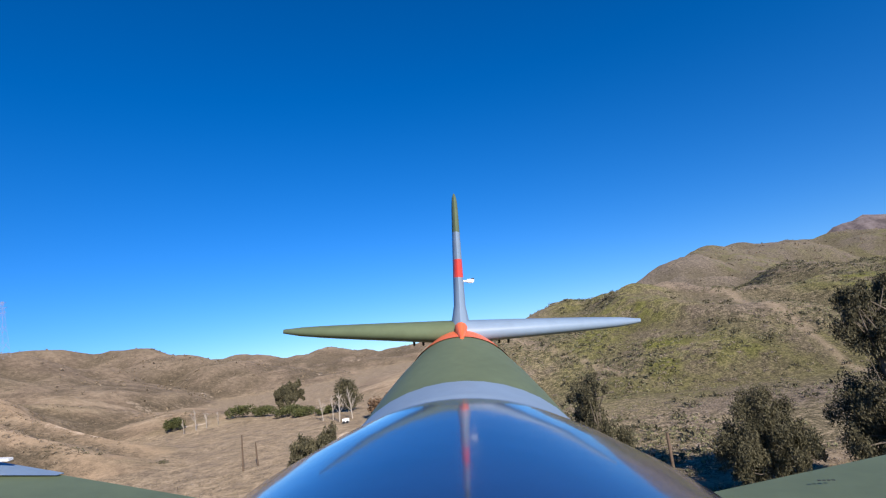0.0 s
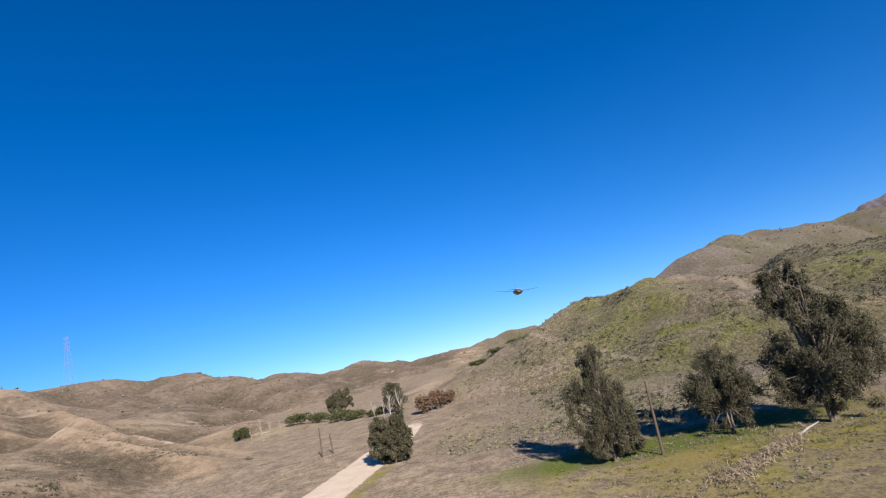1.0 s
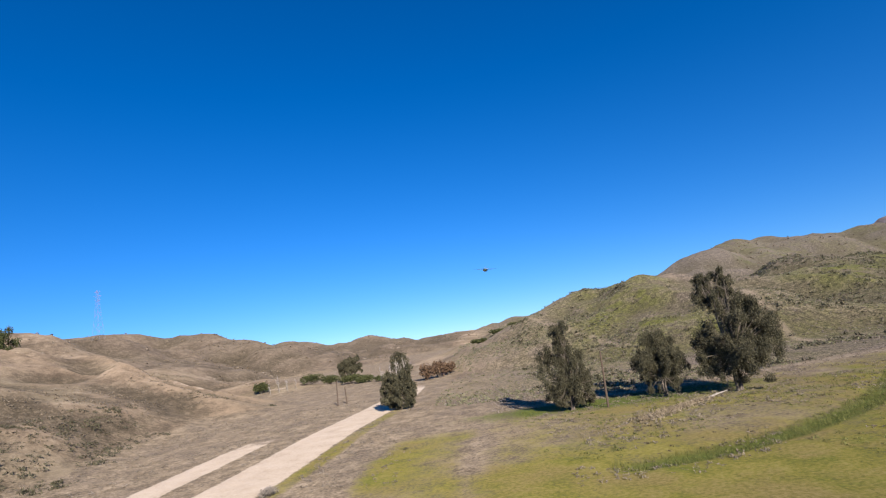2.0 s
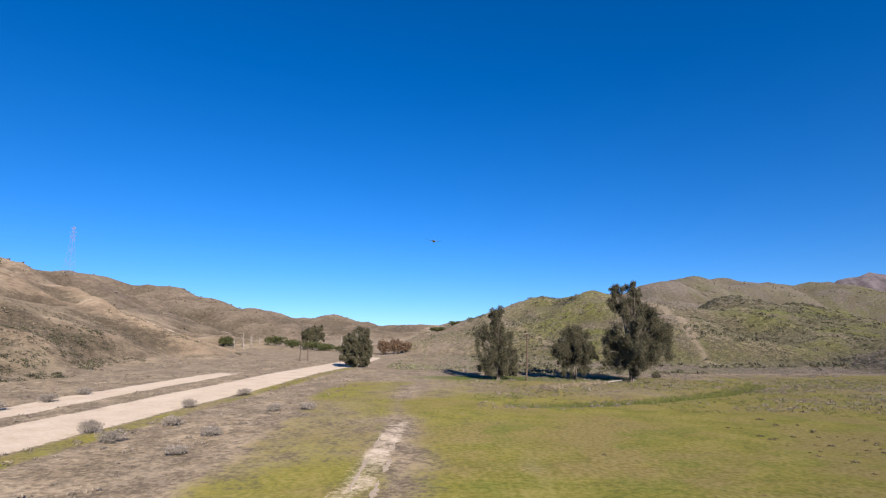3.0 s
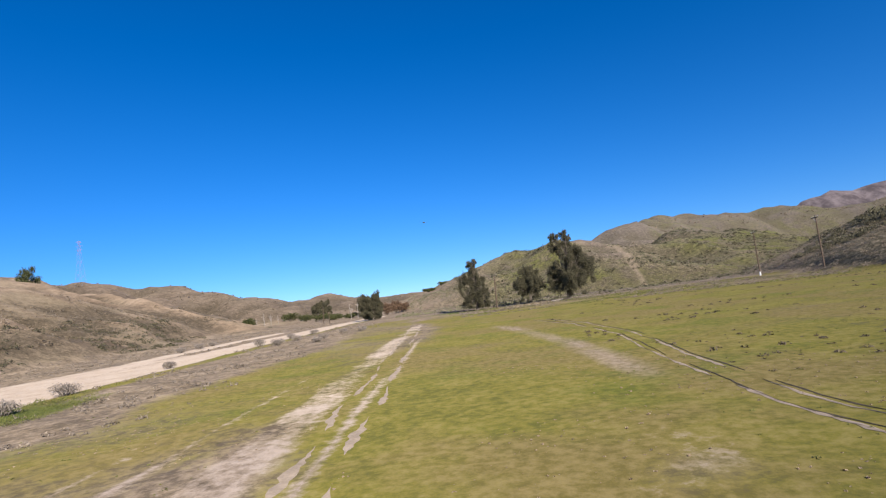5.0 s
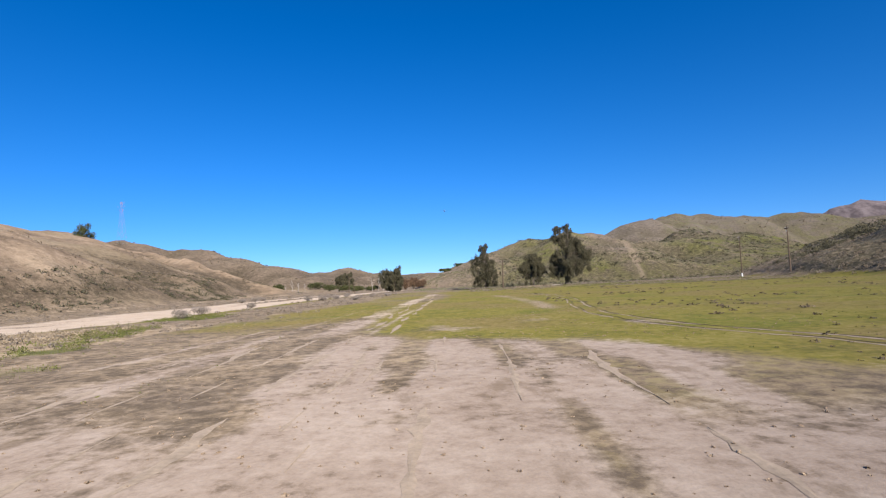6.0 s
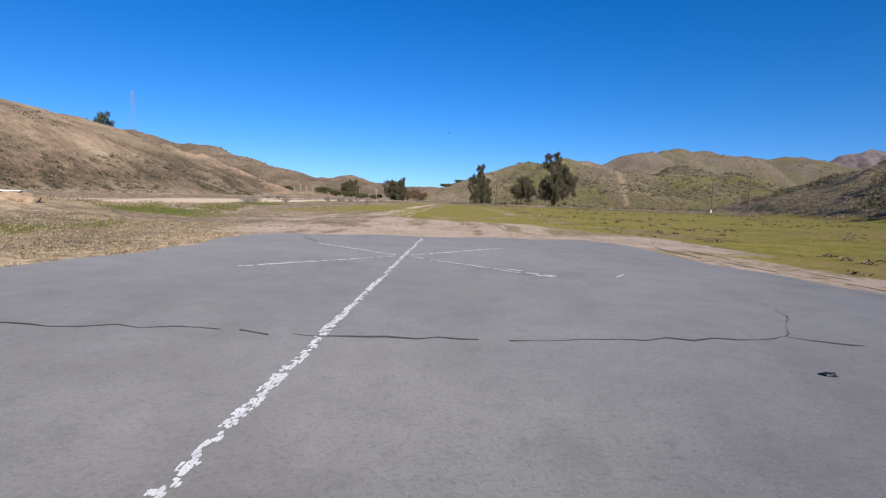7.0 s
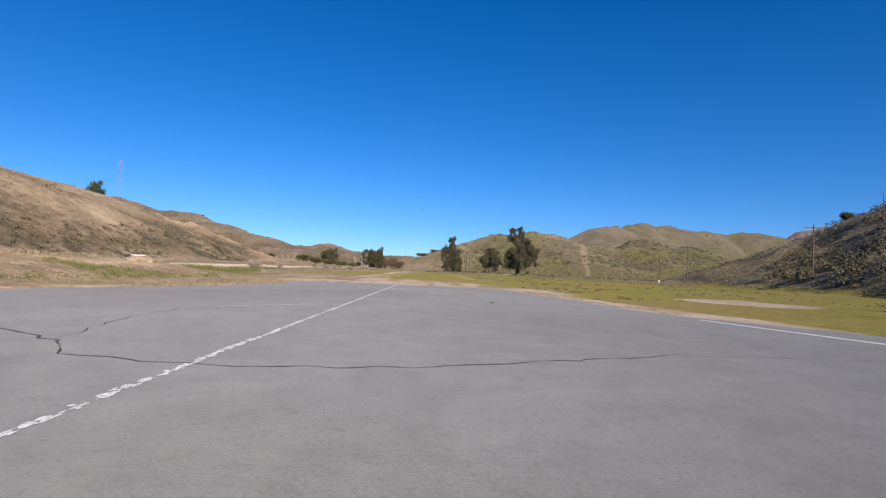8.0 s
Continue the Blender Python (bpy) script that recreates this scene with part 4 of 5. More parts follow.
utility_pole(76.5, 23.8, 10.7, True, 75, "dark wooden utility pole with a crossarm at the hill's foot")
marked = utility_pole(79.4, 49.0, 10.6, True, 75, "shorter dark wooden utility pole with a white base on the slope")
bm = bmesh.new()
tube(bm, [(0, 0, 0.35), (0, 0, 1.25)], [0.19, 0.185], 12)
part("white_band", bm, M_WHITE, marked)
utility_pole(71.8, -31.7, 11.7, True, -8, "dark wooden utility pole with a wide crossarm below the hill")
utility_pole(16.4, 38.6, 6.8, False, 0, "plain thin wooden pole beside the gum trees", 2)
utility_pole(-32.0, 87.0, 5.4, False, 0, "thin leaning wooden post beside the dirt road", 2)
utility_pole(-30.8, 90.0, 3.6, False, 0, "short thin wooden post beside the dirt road", -2)
utility_pole(103, -9, float(lie(103, -9)) + 6.4, False, 0, "bare pole standing on the hill crest", -3, 0.7)


def lattice_pylon(x, y, top):
    z0 = float(lie(x, y))
    h = top - z0
    root = new("transmission_pylon")
    root.location = (x, y, z0)
    tagged(root, "faint red and grey lattice transmission pylon on a hill", "pylon")
    levels = [0, 0.16, 0.31, 0.45, 0.58, 0.7, 0.81, 0.91, 1.0]
    half = lambda s: 2.2 * (1 - s) ** 1.2 + 0.4
    for sx, sy in ((-1, -1), (1, -1), (1, 1), (-1, 1)):
        bm = bmesh.new()
        tube(bm, [(sx * half(s), sy * half(s), h * s) for s in levels], [0.05] * len(levels), 4)
        part("leg", bm, M_PYLON, root)
    for k, (a, b) in enumerate(zip(levels[:-1], levels[1:])):
        bm = bmesh.new()
        for (ux, uy), (vx, vy) in (((-1, -1), (1, -1)), ((1, -1), (1, 1)), ((1, 1), (-1, 1)), ((-1, 1), (-1, -1))):
            tube(bm, [(ux * half(a), uy * half(a), h * a), (vx * half(b), vy * half(b), h * b)], [0.022, 0.022], 4)
            tube(bm, [(vx * half(a), vy * half(a), h * a), (ux * half(b), uy * half(b), h * b)], [0.022, 0.022], 4)
        part("bracing", bm, M_RED_STEEL if k % 2 else M_PYLON, root)
    for s, w in ((0.8, 2.2), (0.88, 2.6), (0.97, 2.0)):
        bm = bmesh.new()
        for e in (-1, 1):
            tube(bm, [(e * 0.4, 0, h * s + 0.5), (e * w, 0, h * s)], [0.06, 0.04], 4)
            tube(bm, [(e * 0.4, 0, h * s - 0.5), (e * w, 0, h * s)], [0.06, 0.04], 4)
        part("crossarm", bm, M_RED_STEEL, root)


lattice_pylon(-241.5, 286.5, 73.0)

# ---------------------------------------------------------------- the model aeroplane, as it hangs in the air at the start
M_OLIVE_PAINT = plain("matt_olive_green_aircraft_paint", (0.125, 0.155, 0.085), 0.12, 14, 0.55, 0.25, True)
M_GREY_PAINT = plain("pale_blue_grey_aircraft_paint", (0.21, 0.28, 0.37), 0.07, 14, 0.45, 0.35, True)
M_RED_PAINT = plain("bright_red_aircraft_paint", (0.75, 0.07, 0.05), 0.06, 14, 0.4, 0.4, True)
M_ORANGE_PAINT = plain("orange_red_fillet_paint", (0.85, 0.16, 0.05), 0.06, 14, 0.4, 0.4, True)
M_BLACK = plain("black_plastic", (0.02, 0.02, 0.02), 0.2, 20, 0.5, 0.4, True)


def canopy_material():
    c = Nodes("tinted_glossy_canopy_plastic", 0.16, 0.5).local()
    c.b.inputs["IOR"].default_value = 1.5
    c.b.inputs["Coat Weight"].default_value = 0.7
    c.b.inputs["Coat Roughness"].default_value = 0.07
    c.bump(c.noise(9, 3), 0.06, 0.01)
    return c.put(c.ramp(c.noise(5, 3), (0.4, (0.02, 0.035, 0.1)), (0.6, (0.03, 0.045, 0.12))))


M_CANOPY = canopy_material()
PLANE_AT = look(*PATH[0][1:])
FOCAL = 1 / math.tan(radians(40))


def make_plane():
    """Body axis along local -z (away from the eye), y up, x to the right."""
    root = new("model_aeroplane")
    root.matrix_basis = PLANE_AT @ pose(0, 0, 0, -5.44, -1.3, 2.0)
    tagged(root, "olive and grey model warplane with red fin band, in flight", "model aeroplane")
    ax = 0.004

    def loft(stations, sides=40, lo=0.0, hi=1.0, cap=True):
        """stations: distance, half width, top height, depth."""
        bm = bmesh.new()
        rings = []
        for w, hw, tp, dp in stations:
            ring = []
            for k in range(sides + 1):
                a = math.pi * 2 * (lo + (hi - lo) * k / sides)
                ring.append(bm.verts.new((ax + hw * math.sin(a), tp - dp / 2 + dp / 2 * math.cos(a), -w)))
            rings.append(ring)
        for r0, r1 in zip(rings[:-1], rings[1:]):
            for k in range(sides):
                bm.faces.new((r0[k], r0[k + 1], r1[k + 1], r1[k]))
        bmesh.ops.remove_doubles(bm, verts=bm.verts, dist=1e-5)
        if cap:
            bmesh.ops.holes_fill(bm, edges=[e for e in bm.edges if e.is_boundary], sides=0)
        return bm

    part("rear_fuselage", loft([(0.445, 0.105, -0.068, 0.16), (0.50, 0.094, -0.06, 0.145), (0.56, 0.078, -0.0505, 0.125), (0.62, 0.058, -0.042, 0.1), (0.655, 0.044, -0.039, 0.085), (0.72, 0.024, -0.038, 0.055), (0.78, 0.008, -0.04, 0.025)]), M_OLIVE_PAINT, root, smooth=True)
    part("fuselage_band", loft([(0.398, 0.109, -0.0715, 0.165), (0.445, 0.1053, -0.0676, 0.1606)]), M_GREY_PAINT, root, smooth=True)
    part("front_fuselage", loft([(-0.3, 0.03, -0.1, 0.06), (-0.27, 0.05, -0.09, 0.08), (-0.15, 0.08, -0.085, 0.11), (0.0, 0.1, -0.085, 0.125), (0.12, 0.115, -0.088, 0.13), (0.25, 0.115, -0.09, 0.14), (0.398, 0.1, -0.09, 0.145)]), M_OLIVE_PAINT, root, smooth=True)
    part("canopy", loft([(-0.09, 0.04, -0.096, 0.05), (-0.05, 0.09, -0.078, 0.1), (0.02, 0.128, -0.067, 0.14), (0.1, 0.15, -0.064, 0.155), (0.2, 0.156, -0.066, 0.16), (0.3, 0.147, -0.0685, 0.155), (0.36, 0.128, -0.0702, 0.15), (0.397, 0.1125, -0.0722, 0.15)], 72), M_CANOPY, root, "clear tinted canopy reflecting the sky", smooth=True)
    part("canopy_rim", loft([(0.392, 0.1145, -0.0722, 0.166), (0.401, 0.1105, -0.0707, 0.166)], 48, -0.26, 0.26, False), M_GREY_PAINT, root, smooth=True)

    def surface(root_c, tip_c, root_t, tip_t, bow=0.0, sections=9, round_tip=True):
        """A wing or tail from its root to its tip: (x, y, leading z, trailing z) and thickness."""
        bm = bmesh.new()
        rings = []
        for i in range(sections):
            s = i / (sections - 1)
            x, y = (root_c[j] + (tip_c[j] - root_c[j]) * s for j in (0, 1))
            le, te = (root_c[j] + (tip_c[j] - root_c[j]) * s for j in (2, 3))
            t = root_t + (tip_t - root_t) * s
            if round_tip:
                k = math.sqrt(max(1 - s ** 6, 0.03))
                mid = le + (te - le) * 0.45
                le, te, t = mid + (le - mid) * k, mid + (te - mid) * k, t * (0.35 + 0.65 * k)
            ring = []
            for a, b in ((0, 0), (0.03, 0.3), (0.12, 0.48), (0.3, 0.5), (0.6, 0.34), (0.85, 0.14), (1, 0.02), (1, -0.02), (0.85, -0.12), (0.6, -0.25), (0.3, -0.36), (0.12, -0.36), (0.03, -0.22)):
                ring.append((x, y, -(le + (te - le) * a), t * b))
            rings.append(ring)
        return bm, rings

    def skin(bm, rings, up):
        vs = [[bm.verts.new((x + up[0] * b, y + up[1] * b, z)) for x, y, z, b in r] for r in rings]
        n = len(vs[0])
        for r0, r1 in zip(vs[:-1], vs[1:]):
            for k in range(n):
                bm.faces.new((r0[k], r0[(k + 1) % n], r1[(k + 1) % n], r1[k]))
        bm.faces.new(vs[0])
        bm.faces.new(vs[-1][::-1])
        return bm

    ty = -0.0435
    for side, m, name in ((-1, M_OLIVE_PAINT, "tailplane"), (1, M_GREY_PAINT, "tailplane")):
        bm, rings = surface((ax + side * 0.006, ty, 0.645, 0.775), (ax + side * 0.243, ty + 0.006, 0.70, 0.765), 0.032, 0.014)
        part(name, skin(bm, rings, (0, 1)), m, root, "olive green tailplane half" if side < 0 else "pale blue-grey tailplane half", smooth=True)
        bm = bmesh.new()
        for k in range(2):
            tube(bm, [(ax + side * (0.05 + 0.012 * k), ty - 0.004, -0.70), (ax + side * (0.05 + 0.012 * k), ty - 0.016, -0.705)], [0.002, 0.0015], 6)
        part("elevator_horn", bm, M_BLACK, root)
    # the fin in bands of colour
    fin = ((-0.0455, 0.0, M_GREY_PAINT, "lower_fin"), (0.0275, 0.0, M_RED_PAINT, "red_fin_band"), (0.0515, 0.0, M_GREY_PAINT, "upper_fin"), (0.089, 0.0, M_OLIVE_PAINT, "fin_tip"))
    ends = [f[0] for f in fin[1:]] + [0.149]
    for (y0, _, m, name), y1 in zip(fin, ends):
        bm = bmesh.new()
        rings = []
        steps = 8 if name == "fin_tip" else 3
        for i in range(steps):
            s = i / (steps - 1)
            y = y0 + (y1 - y0) * s
            g = (y + 0.0455) / 0.187
            le, te = 0.645 + 0.07 * g, 0.79 + 0.01 * g
            t = 0.0165 - 0.0085 * g
            if g < 0.12:
                t += 0.012 * (1 - g / 0.12) ** 2
            if name == "fin_tip":
                k = math.sqrt(max(1 - s ** 5, 0.02))
                mid = (le + te) / 2
                le, te, t = mid + (le - mid) * (0.4 + 0.6 * k), mid + (te - mid) * (0.4 + 0.6 * k), t * (0.2 + 0.8 * k)
            rings.append([(ax - 0.003 * g, y, -(le + (te - le) * a), t * b) for a, b in ((0, 0), (0.03, 0.3), (0.12, 0.5), (0.3, 0.5), (0.7, 0.25), (1, 0.03), (1, -0.03), (0.7, -0.25), (0.3, -0.5), (0.12, -0.5), (0.03, -0.3))])
        part(name, skin(bm, rings, (1, 0)), m, root, smooth=True)
    bm = loft([(0.608, 0.063, -0.0428, 0.106), (0.632, 0.0545, -0.0398, 0.097), (0.655, 0.0447, -0.0378, 0.088)], 30, -0.2, 0.2, False)
    part("tail_fillet_edge", bm, M_ORANGE_PAINT, root, "orange-red edging before the tail", smooth=True)
    bm = bmesh.new()
    tube(bm, [(ax, -0.0455, -0.60), (ax, -0.0405, -0.63), (ax, -0.036, -0.65)], [0.002, 0.006, 0.008], 10)
    part("fin_root", bm, M_ORANGE_PAINT, root, smooth=True)
    bm = bmesh.new()
    box(bm, (ax + 0.015, 0.0235, -0.72), (0.010, 0.005, 0.012), bevel=0.001)
    tube(bm, [(ax + 0.006, 0.0235, -0.72), (ax + 0.016, 0.0235, -0.72)], [0.0015, 0.0015], 6)
    rod = part("rudder_horn", bm, M_WHITE, root)
    bm = bmesh.new()
    box(bm, (ax + 0.0185, 0.026, -0.722), (0.004, 0.003, 0.006), bevel=0.0005)
    part("screw", bm, M_BLACK, rod)
    # wings
    for side in (-1, 1):
        y0 = -0.128
        edge = lambda x: 0.303 + 0.18 * x
        rise = lambda x: y0 + 0.105 * (x - 0.06)
        bm, rings = surface((ax + side * 0.06, rise(0.06), 0.09, edge(0.06)), (ax + side * 0.70, rise(0.70), 0.23, edge(0.70)), 0.02, 0.012, sections=13)
        wing = part("wing", skin(bm, rings, (0, 1)), M_OLIVE_PAINT, root, smooth=True)
        if side < 0:
            bm = bmesh.new()
            rows = []
            for i in range(9):
                s = i / 8
                x = 0.265 + 0.3 * s
                t = 0.02 - 0.008 * (x - 0.06) / 0.64
                le = 0.09 + 0.14 * (x - 0.06) / 0.64
                chord = edge(x) - le
                reach = 0.26 * min(1, 3 * s + 0.1)
                rows.append([bm.verts.new((ax - x, rise(x) + t * b + 0.0012, -(le + chord * a))) for a, b in ((1 - reach, 0.02 + 0.92 * reach), (1 - 0.5 * reach, 0.02 + 0.88 * 0.5 * reach), (1.004, 0.02), (1.004, -0.03))])
            for r0, r1 in zip(rows[:-1], rows[1:]):
                for k in range(3):
                    bm.faces.new((r0[k], r0[k + 1], r1[k + 1], r1[k]))
            part("camouflage_panel", bm, M_GREY_PAINT, wing, "pale blue-grey camouflage panel", smooth=True)
            bm = bmesh.new()
            box(bm, (ax - 0.33, rise(0.33) + 0.0045, -edge(0.33) + 0.012), (0.06, 0.0015, 0.004))
            part("panel_strip", bm, M_WHITE, wing)
        else:
            bm = bmesh.new()
            box(bm, (ax + 0.36, rise(0.36) + 0.003, -edge(0.36) + 0.002), (0.04, 0.004, 0.008), bevel=0.001)
            part("hinge_cover", bm, M_BLACK, wing)
            for k in range(4):
                bm = bmesh.new()
                box(bm, (ax + 0.196 + 0.0026 * k, rise(0.2) + 0.0052, -edge(0.2) + 0.026), (0.0016, 0.0004, 0.0009))
                part("stencil_bar", bm, M_BLACK, wing)


make_plane()

# ---------------------------------------------------------------- scrub, brush and grass


def scatter(name, label, category, count, area, keep, size, material, seed, blades=26, tall=0.8, leaf=0.3, wide=0.5):
    """Many small tufts as one piece of stuff: rounded heads of loose leaves."""
    rng = np.random.default_rng(seed)
    x = rng.uniform(area[0], area[1], count)
    y = rng.uniform(area[2], area[3], count)
    ok = keep(x, y, rng)
    x, y = x[ok], y[ok]
    z = lie(x, y)
    n = len(x)
    s = size[0] + (size[1] - size[0]) * rng.random(n) ** 2.2
    p = rng.normal(size=(n, blades, 3))
    p /= np.linalg.norm(p, axis=2, keepdims=True)
    p[:, :, 2] = np.abs(p[:, :, 2])
    r = 0.45 + 0.55 * rng.random((n, blades, 1))
    c = p * r * (s[:, None, None] * np.array((1, 1, tall)))
    c += np.stack([x, y, z], -1)[:, None, :]
    sc = np.repeat(s, blades)
    q = leaf_quads(c.reshape(-1, 3), seed + 1, 1.0, wide, -0.15)
    mid = q.mean(1, keepdims=True)
    q = mid + (q - mid) * (leaf * sc)[:, None, None]
    ob = quads(name, q, material)
    return tagged(ob, label, category, kind="stuff")


def near(x, y, lim):
    return np.hypot(x - 6, y + 60) < lim


def hill_scrub(limit, chance):
    def keep(x, y, rng):
        h = hills(x, y)
        bare, green, hill, *_ = ground_masks(x, y)
        dense = blend(fbm(x, y, 16, 4, 51), -0.1, 0.2)
        sparse = np.where(x < -20, 0.0, 1.0) * np.where((x > 50) & (y < 75), 0.15, 1.0)
        return (hill > 0.6) & (bare < 0.4) & near(x, y, limit) & (rng.random(len(x)) < chance * sparse * (0.06 + dense))
    return keep


scatter("hill_scrub", "low grey-green sage scrub covering the hillsides", "scrub", 44000, (-12, 165, 45, 235), hill_scrub(330, 1.1), (0.16, 0.7), M_GREEN_SCRUB, 201, 9, 0.6, 0.35, 0.45)
scatter("dark_scrub", "darker olive bushes on the eastern slopes", "scrub", 20000, (10, 200, 45, 260), hill_scrub(330, 0.8), (0.25, 1.2), M_SAGE, 202, 14, 0.8, 0.3)
scatter("dry_brush", "dry mauve-brown brush on the slopes", "scrub", 26000, (-12, 200, 45, 260), hill_scrub(300, 1.1), (0.16, 0.7), M_EAST, 203, 9, 0.6, 0.32, 0.4)
scatter("hill_foot_brush", "mauve-brown dry brush along the foot of the hill", "scrub", 11000, (2, 110, 46, 100), lambda x, y, rng: (ground_masks(x, y)[9] < 0.3) & (hills(x, y) < 11) & (fbm(x, y, 10, 3, 144) > -0.08), (0.15, 0.6), M_EAST, 206, 14, 0.6, 0.2, 0.4)


def far_scrub(x, y, rng):
    h = hills(x, y)
    return (h > 2.0) & ~near(x, y, 320) & (rng.random(len(x)) < 0.35 + 0.5 * blend(fbm(x, y, 45, 3, 52), -0.1, 0.15))


scatter("far_hill_scrub", "grey-olive scrub dotted over the far hills", "scrub", 15000, (-420, 520, 120, 720), far_scrub, (0.6, 1.7), M_WEST, 205, 7, 0.8, 0.5)


def flat_keep(inside, chance, clump=0.0, scale=6.0, seed=61):
    def keep(x, y, rng):
        bare, green, hill, *_ = ground_masks(x, y)
        ok = (hill < 0.6) & (bare < 0.35) & (on_runway(x, y) < 0.7) & inside(x, y)
        ok &= fbm(x, y, scale, 3, seed) > clump
        return ok & (rng.random(len(x)) < chance)
    return keep


scatter("roadside_brush", "dry brown brush between the field and the dirt road", "brush", 17000, (-60, -6, -75, 90),
        flat_keep(lambda x, y: x < -7 + 3 * np.sin(y / 9), 0.5, -0.06), (0.08, 0.42), M_BRUSH, 211, 18, 0.6, 0.3, 0.3)
scatter("field_weeds", "small dark weeds dotted over the green field", "weeds", 26000, (10, 75, -95, 40),
        flat_keep(lambda x, y: x > 14, 0.2, 0.06, 7.0, 63), (0.06, 0.3), M_DARK_CLOD, 212, 22, 0.5, 0.3, 0.35)
scatter("field_sprouts", "low yellow-green sprouts over the field", "grass", 16000, (-12, 60, -92, 20),
        flat_keep(lambda x, y: (x > 11) | (np.abs(x + 5) < 5), 0.5, -0.02, 4.0, 64), (0.03, 0.08), M_SPROUT, 213, 8, 0.6, 0.5, 0.3)
scatter("foot_brush", "brown brush along the foot of the eastern hill", "brush", 9000, (30, 110, -110, 110),
        lambda x, y, rng: (lambda h: (h > 0.15) & (h < 4.5) & (rng.random(len(x)) < 0.7))(hills(x, y)), (0.25, 0.8), M_BRUSH, 214, 34, 0.75, 0.22, 0.3)


def grass(name, label, count, area, keep, length, material, seed, blades=9):
    """Tufts of upright blades, as one piece of stuff."""
    rng = np.random.default_rng(seed)
    x = rng.uniform(area[0], area[1], count)
    y = rng.uniform(area[2], area[3], count)
    ok = keep(x, y, rng)
    x, y = np.repeat(x[ok], blades), np.repeat(y[ok], blades)
    n = len(x)
    x, y = x + rng.normal(size=n) * 0.09, y + rng.normal(size=n) * 0.09
    z = lie(x, y) - 0.02
    ln = length[0] + (length[1] - length[0]) * rng.random(n) ** 1.5
    a = rng.uniform(0, 6.283, n)
    lean = rng.uniform(0.1, 0.7, n) * ln
    base = np.stack([x, y, z], -1)
    tip = base + np.stack([np.cos(a) * lean, np.sin(a) * lean, ln], -1)
    w = np.stack([-np.sin(a), np.cos(a), np.zeros(n)], -1) * (0.005 + 0.007 * rng.random(n))[:, None]
    ob = quads(name, np.stack([base - w, base + w, tip + 0.25 * w, tip - 0.25 * w], 1), material)
    return tagged(ob, label, "grass", kind="stuff")


def west_verge(lo, hi, clump, seed):
    def keep(x, y, rng):
        ok = (x < lo + 0.5 * np.sin(y)) & (x > hi) & (hills(x, y) < 2.5)
        return ok & (fbm(x, y, 5.0, 3, seed) > clump)
    return keep


grass("verge_grass", "dry straw grass along the western runway edge", 6000, (-14, -0.6, -130, -84), west_verge(-1.6, -14, -0.06, 65), (0.02, 0.06), M_STRAW, 221, 9)
grass("green_verge_grass", "fresh green grass patches on the western verge", 30000, (-22, -3, -130, -40), lambda x, y, rng: ground_masks(x, y)[3] + 0.35 * rng.random(len(x)) > 0.5, (0.03, 0.11), M_SPROUT, 223, 7)
grass("ditch_grass", "lush green grass in the shallow ditch", 12000, (11, 50, 8, 40),
      lambda x, y, rng: np.abs(ditch_off(x, y)) < 1.5, (0.12, 0.45), M_SPROUT, 224, 9)


grass("road_fringe_grass", "olive-green weeds along the dirt road's edge", 5000, (-40, -12, -70, 70),
      lambda x, y, rng: (np.abs(x - road_x(y) - 4.9) < 0.9) & (fbm(x, y, 6.0, 3, 181) > -0.05), (0.08, 0.3), M_SPROUT, 225, 7)


def windrow():
    """A row of cut dry brush with a bleached log at its end."""
    rng = np.random.default_rng(301)
    n = 2600
    t = rng.random(n) ** 0.9
    x = 17.2 + 10.0 * t + rng.normal(size=n) * (0.75 - 0.45 * t)
    y = 27.6 + 7.4 * t + rng.normal(size=n) * (0.75 - 0.45 * t)
    root = new("brush_windrow")
    root.location = (22.5, 31.5, float(lie(22.5, 31.5)))
    tagged(root, "row of cut pale dry brush lying in the grass", "brush pile")
    z = lie(x, y) + 0.3 * rng.random(n) * (1 - 0.5 * t)
    c = np.stack([x, y, z], -1) - np.array(root.location)
    quads("dry_stalks", leaf_quads(c, 302, 0.34, 0.035, 0.0), M_STRAW, root)
    bm = bmesh.new()
    ends = [(27.0, 34.9), (28.6, 36.2), (30.2, 37.2)]
    tube(bm, [Vector((a, b, float(lie(a, b)) + 0.12 + 0.1 * k)) - root.location for k, (a, b) in enumerate(ends)], [0.13, 0.1, 0.05], 9)
    part("log", bm, M_PALE_BARK, root, "bleached fallen log", smooth=True)


windrow()


def white_sheet():
    """A pale slab lying on a heap of soil."""
    x, y = -11.4, -85.8
    z = float(lie(x, y))
    root = new("white_slab")
    root.location = (x, y, z)
    tagged(root, "white sheet lying on a heap of loose soil and brush", "slab")
    bm = bmesh.new()
    box(bm, (0, 0, 0.4), (0.85, 0.5, 0.05), turn=10, bevel=0.01)
    part("sheet", bm, M_WHITE, root)
    bm = bmesh.new()
    box(bm, (-0.72, 0, 0.33), (0.4, 0.4, 0.2), turn=20, bevel=0.03)
    part("dark_block", bm, M_BLACK, root)
    bm = bmesh.new()
    bmesh.ops.create_icosphere(bm, subdivisions=3, radius=1)
    for v in bm.verts:
        k = 1 + 0.25 * noise.noise(v.co * 2.3)
        v.co = Vector((v.co.x * 1.0 * k, v.co.y * 0.6 * k, max(v.co.z * 0.4 * k, -0.1)))
    part("soil_heap", bm, M_SOIL, root)


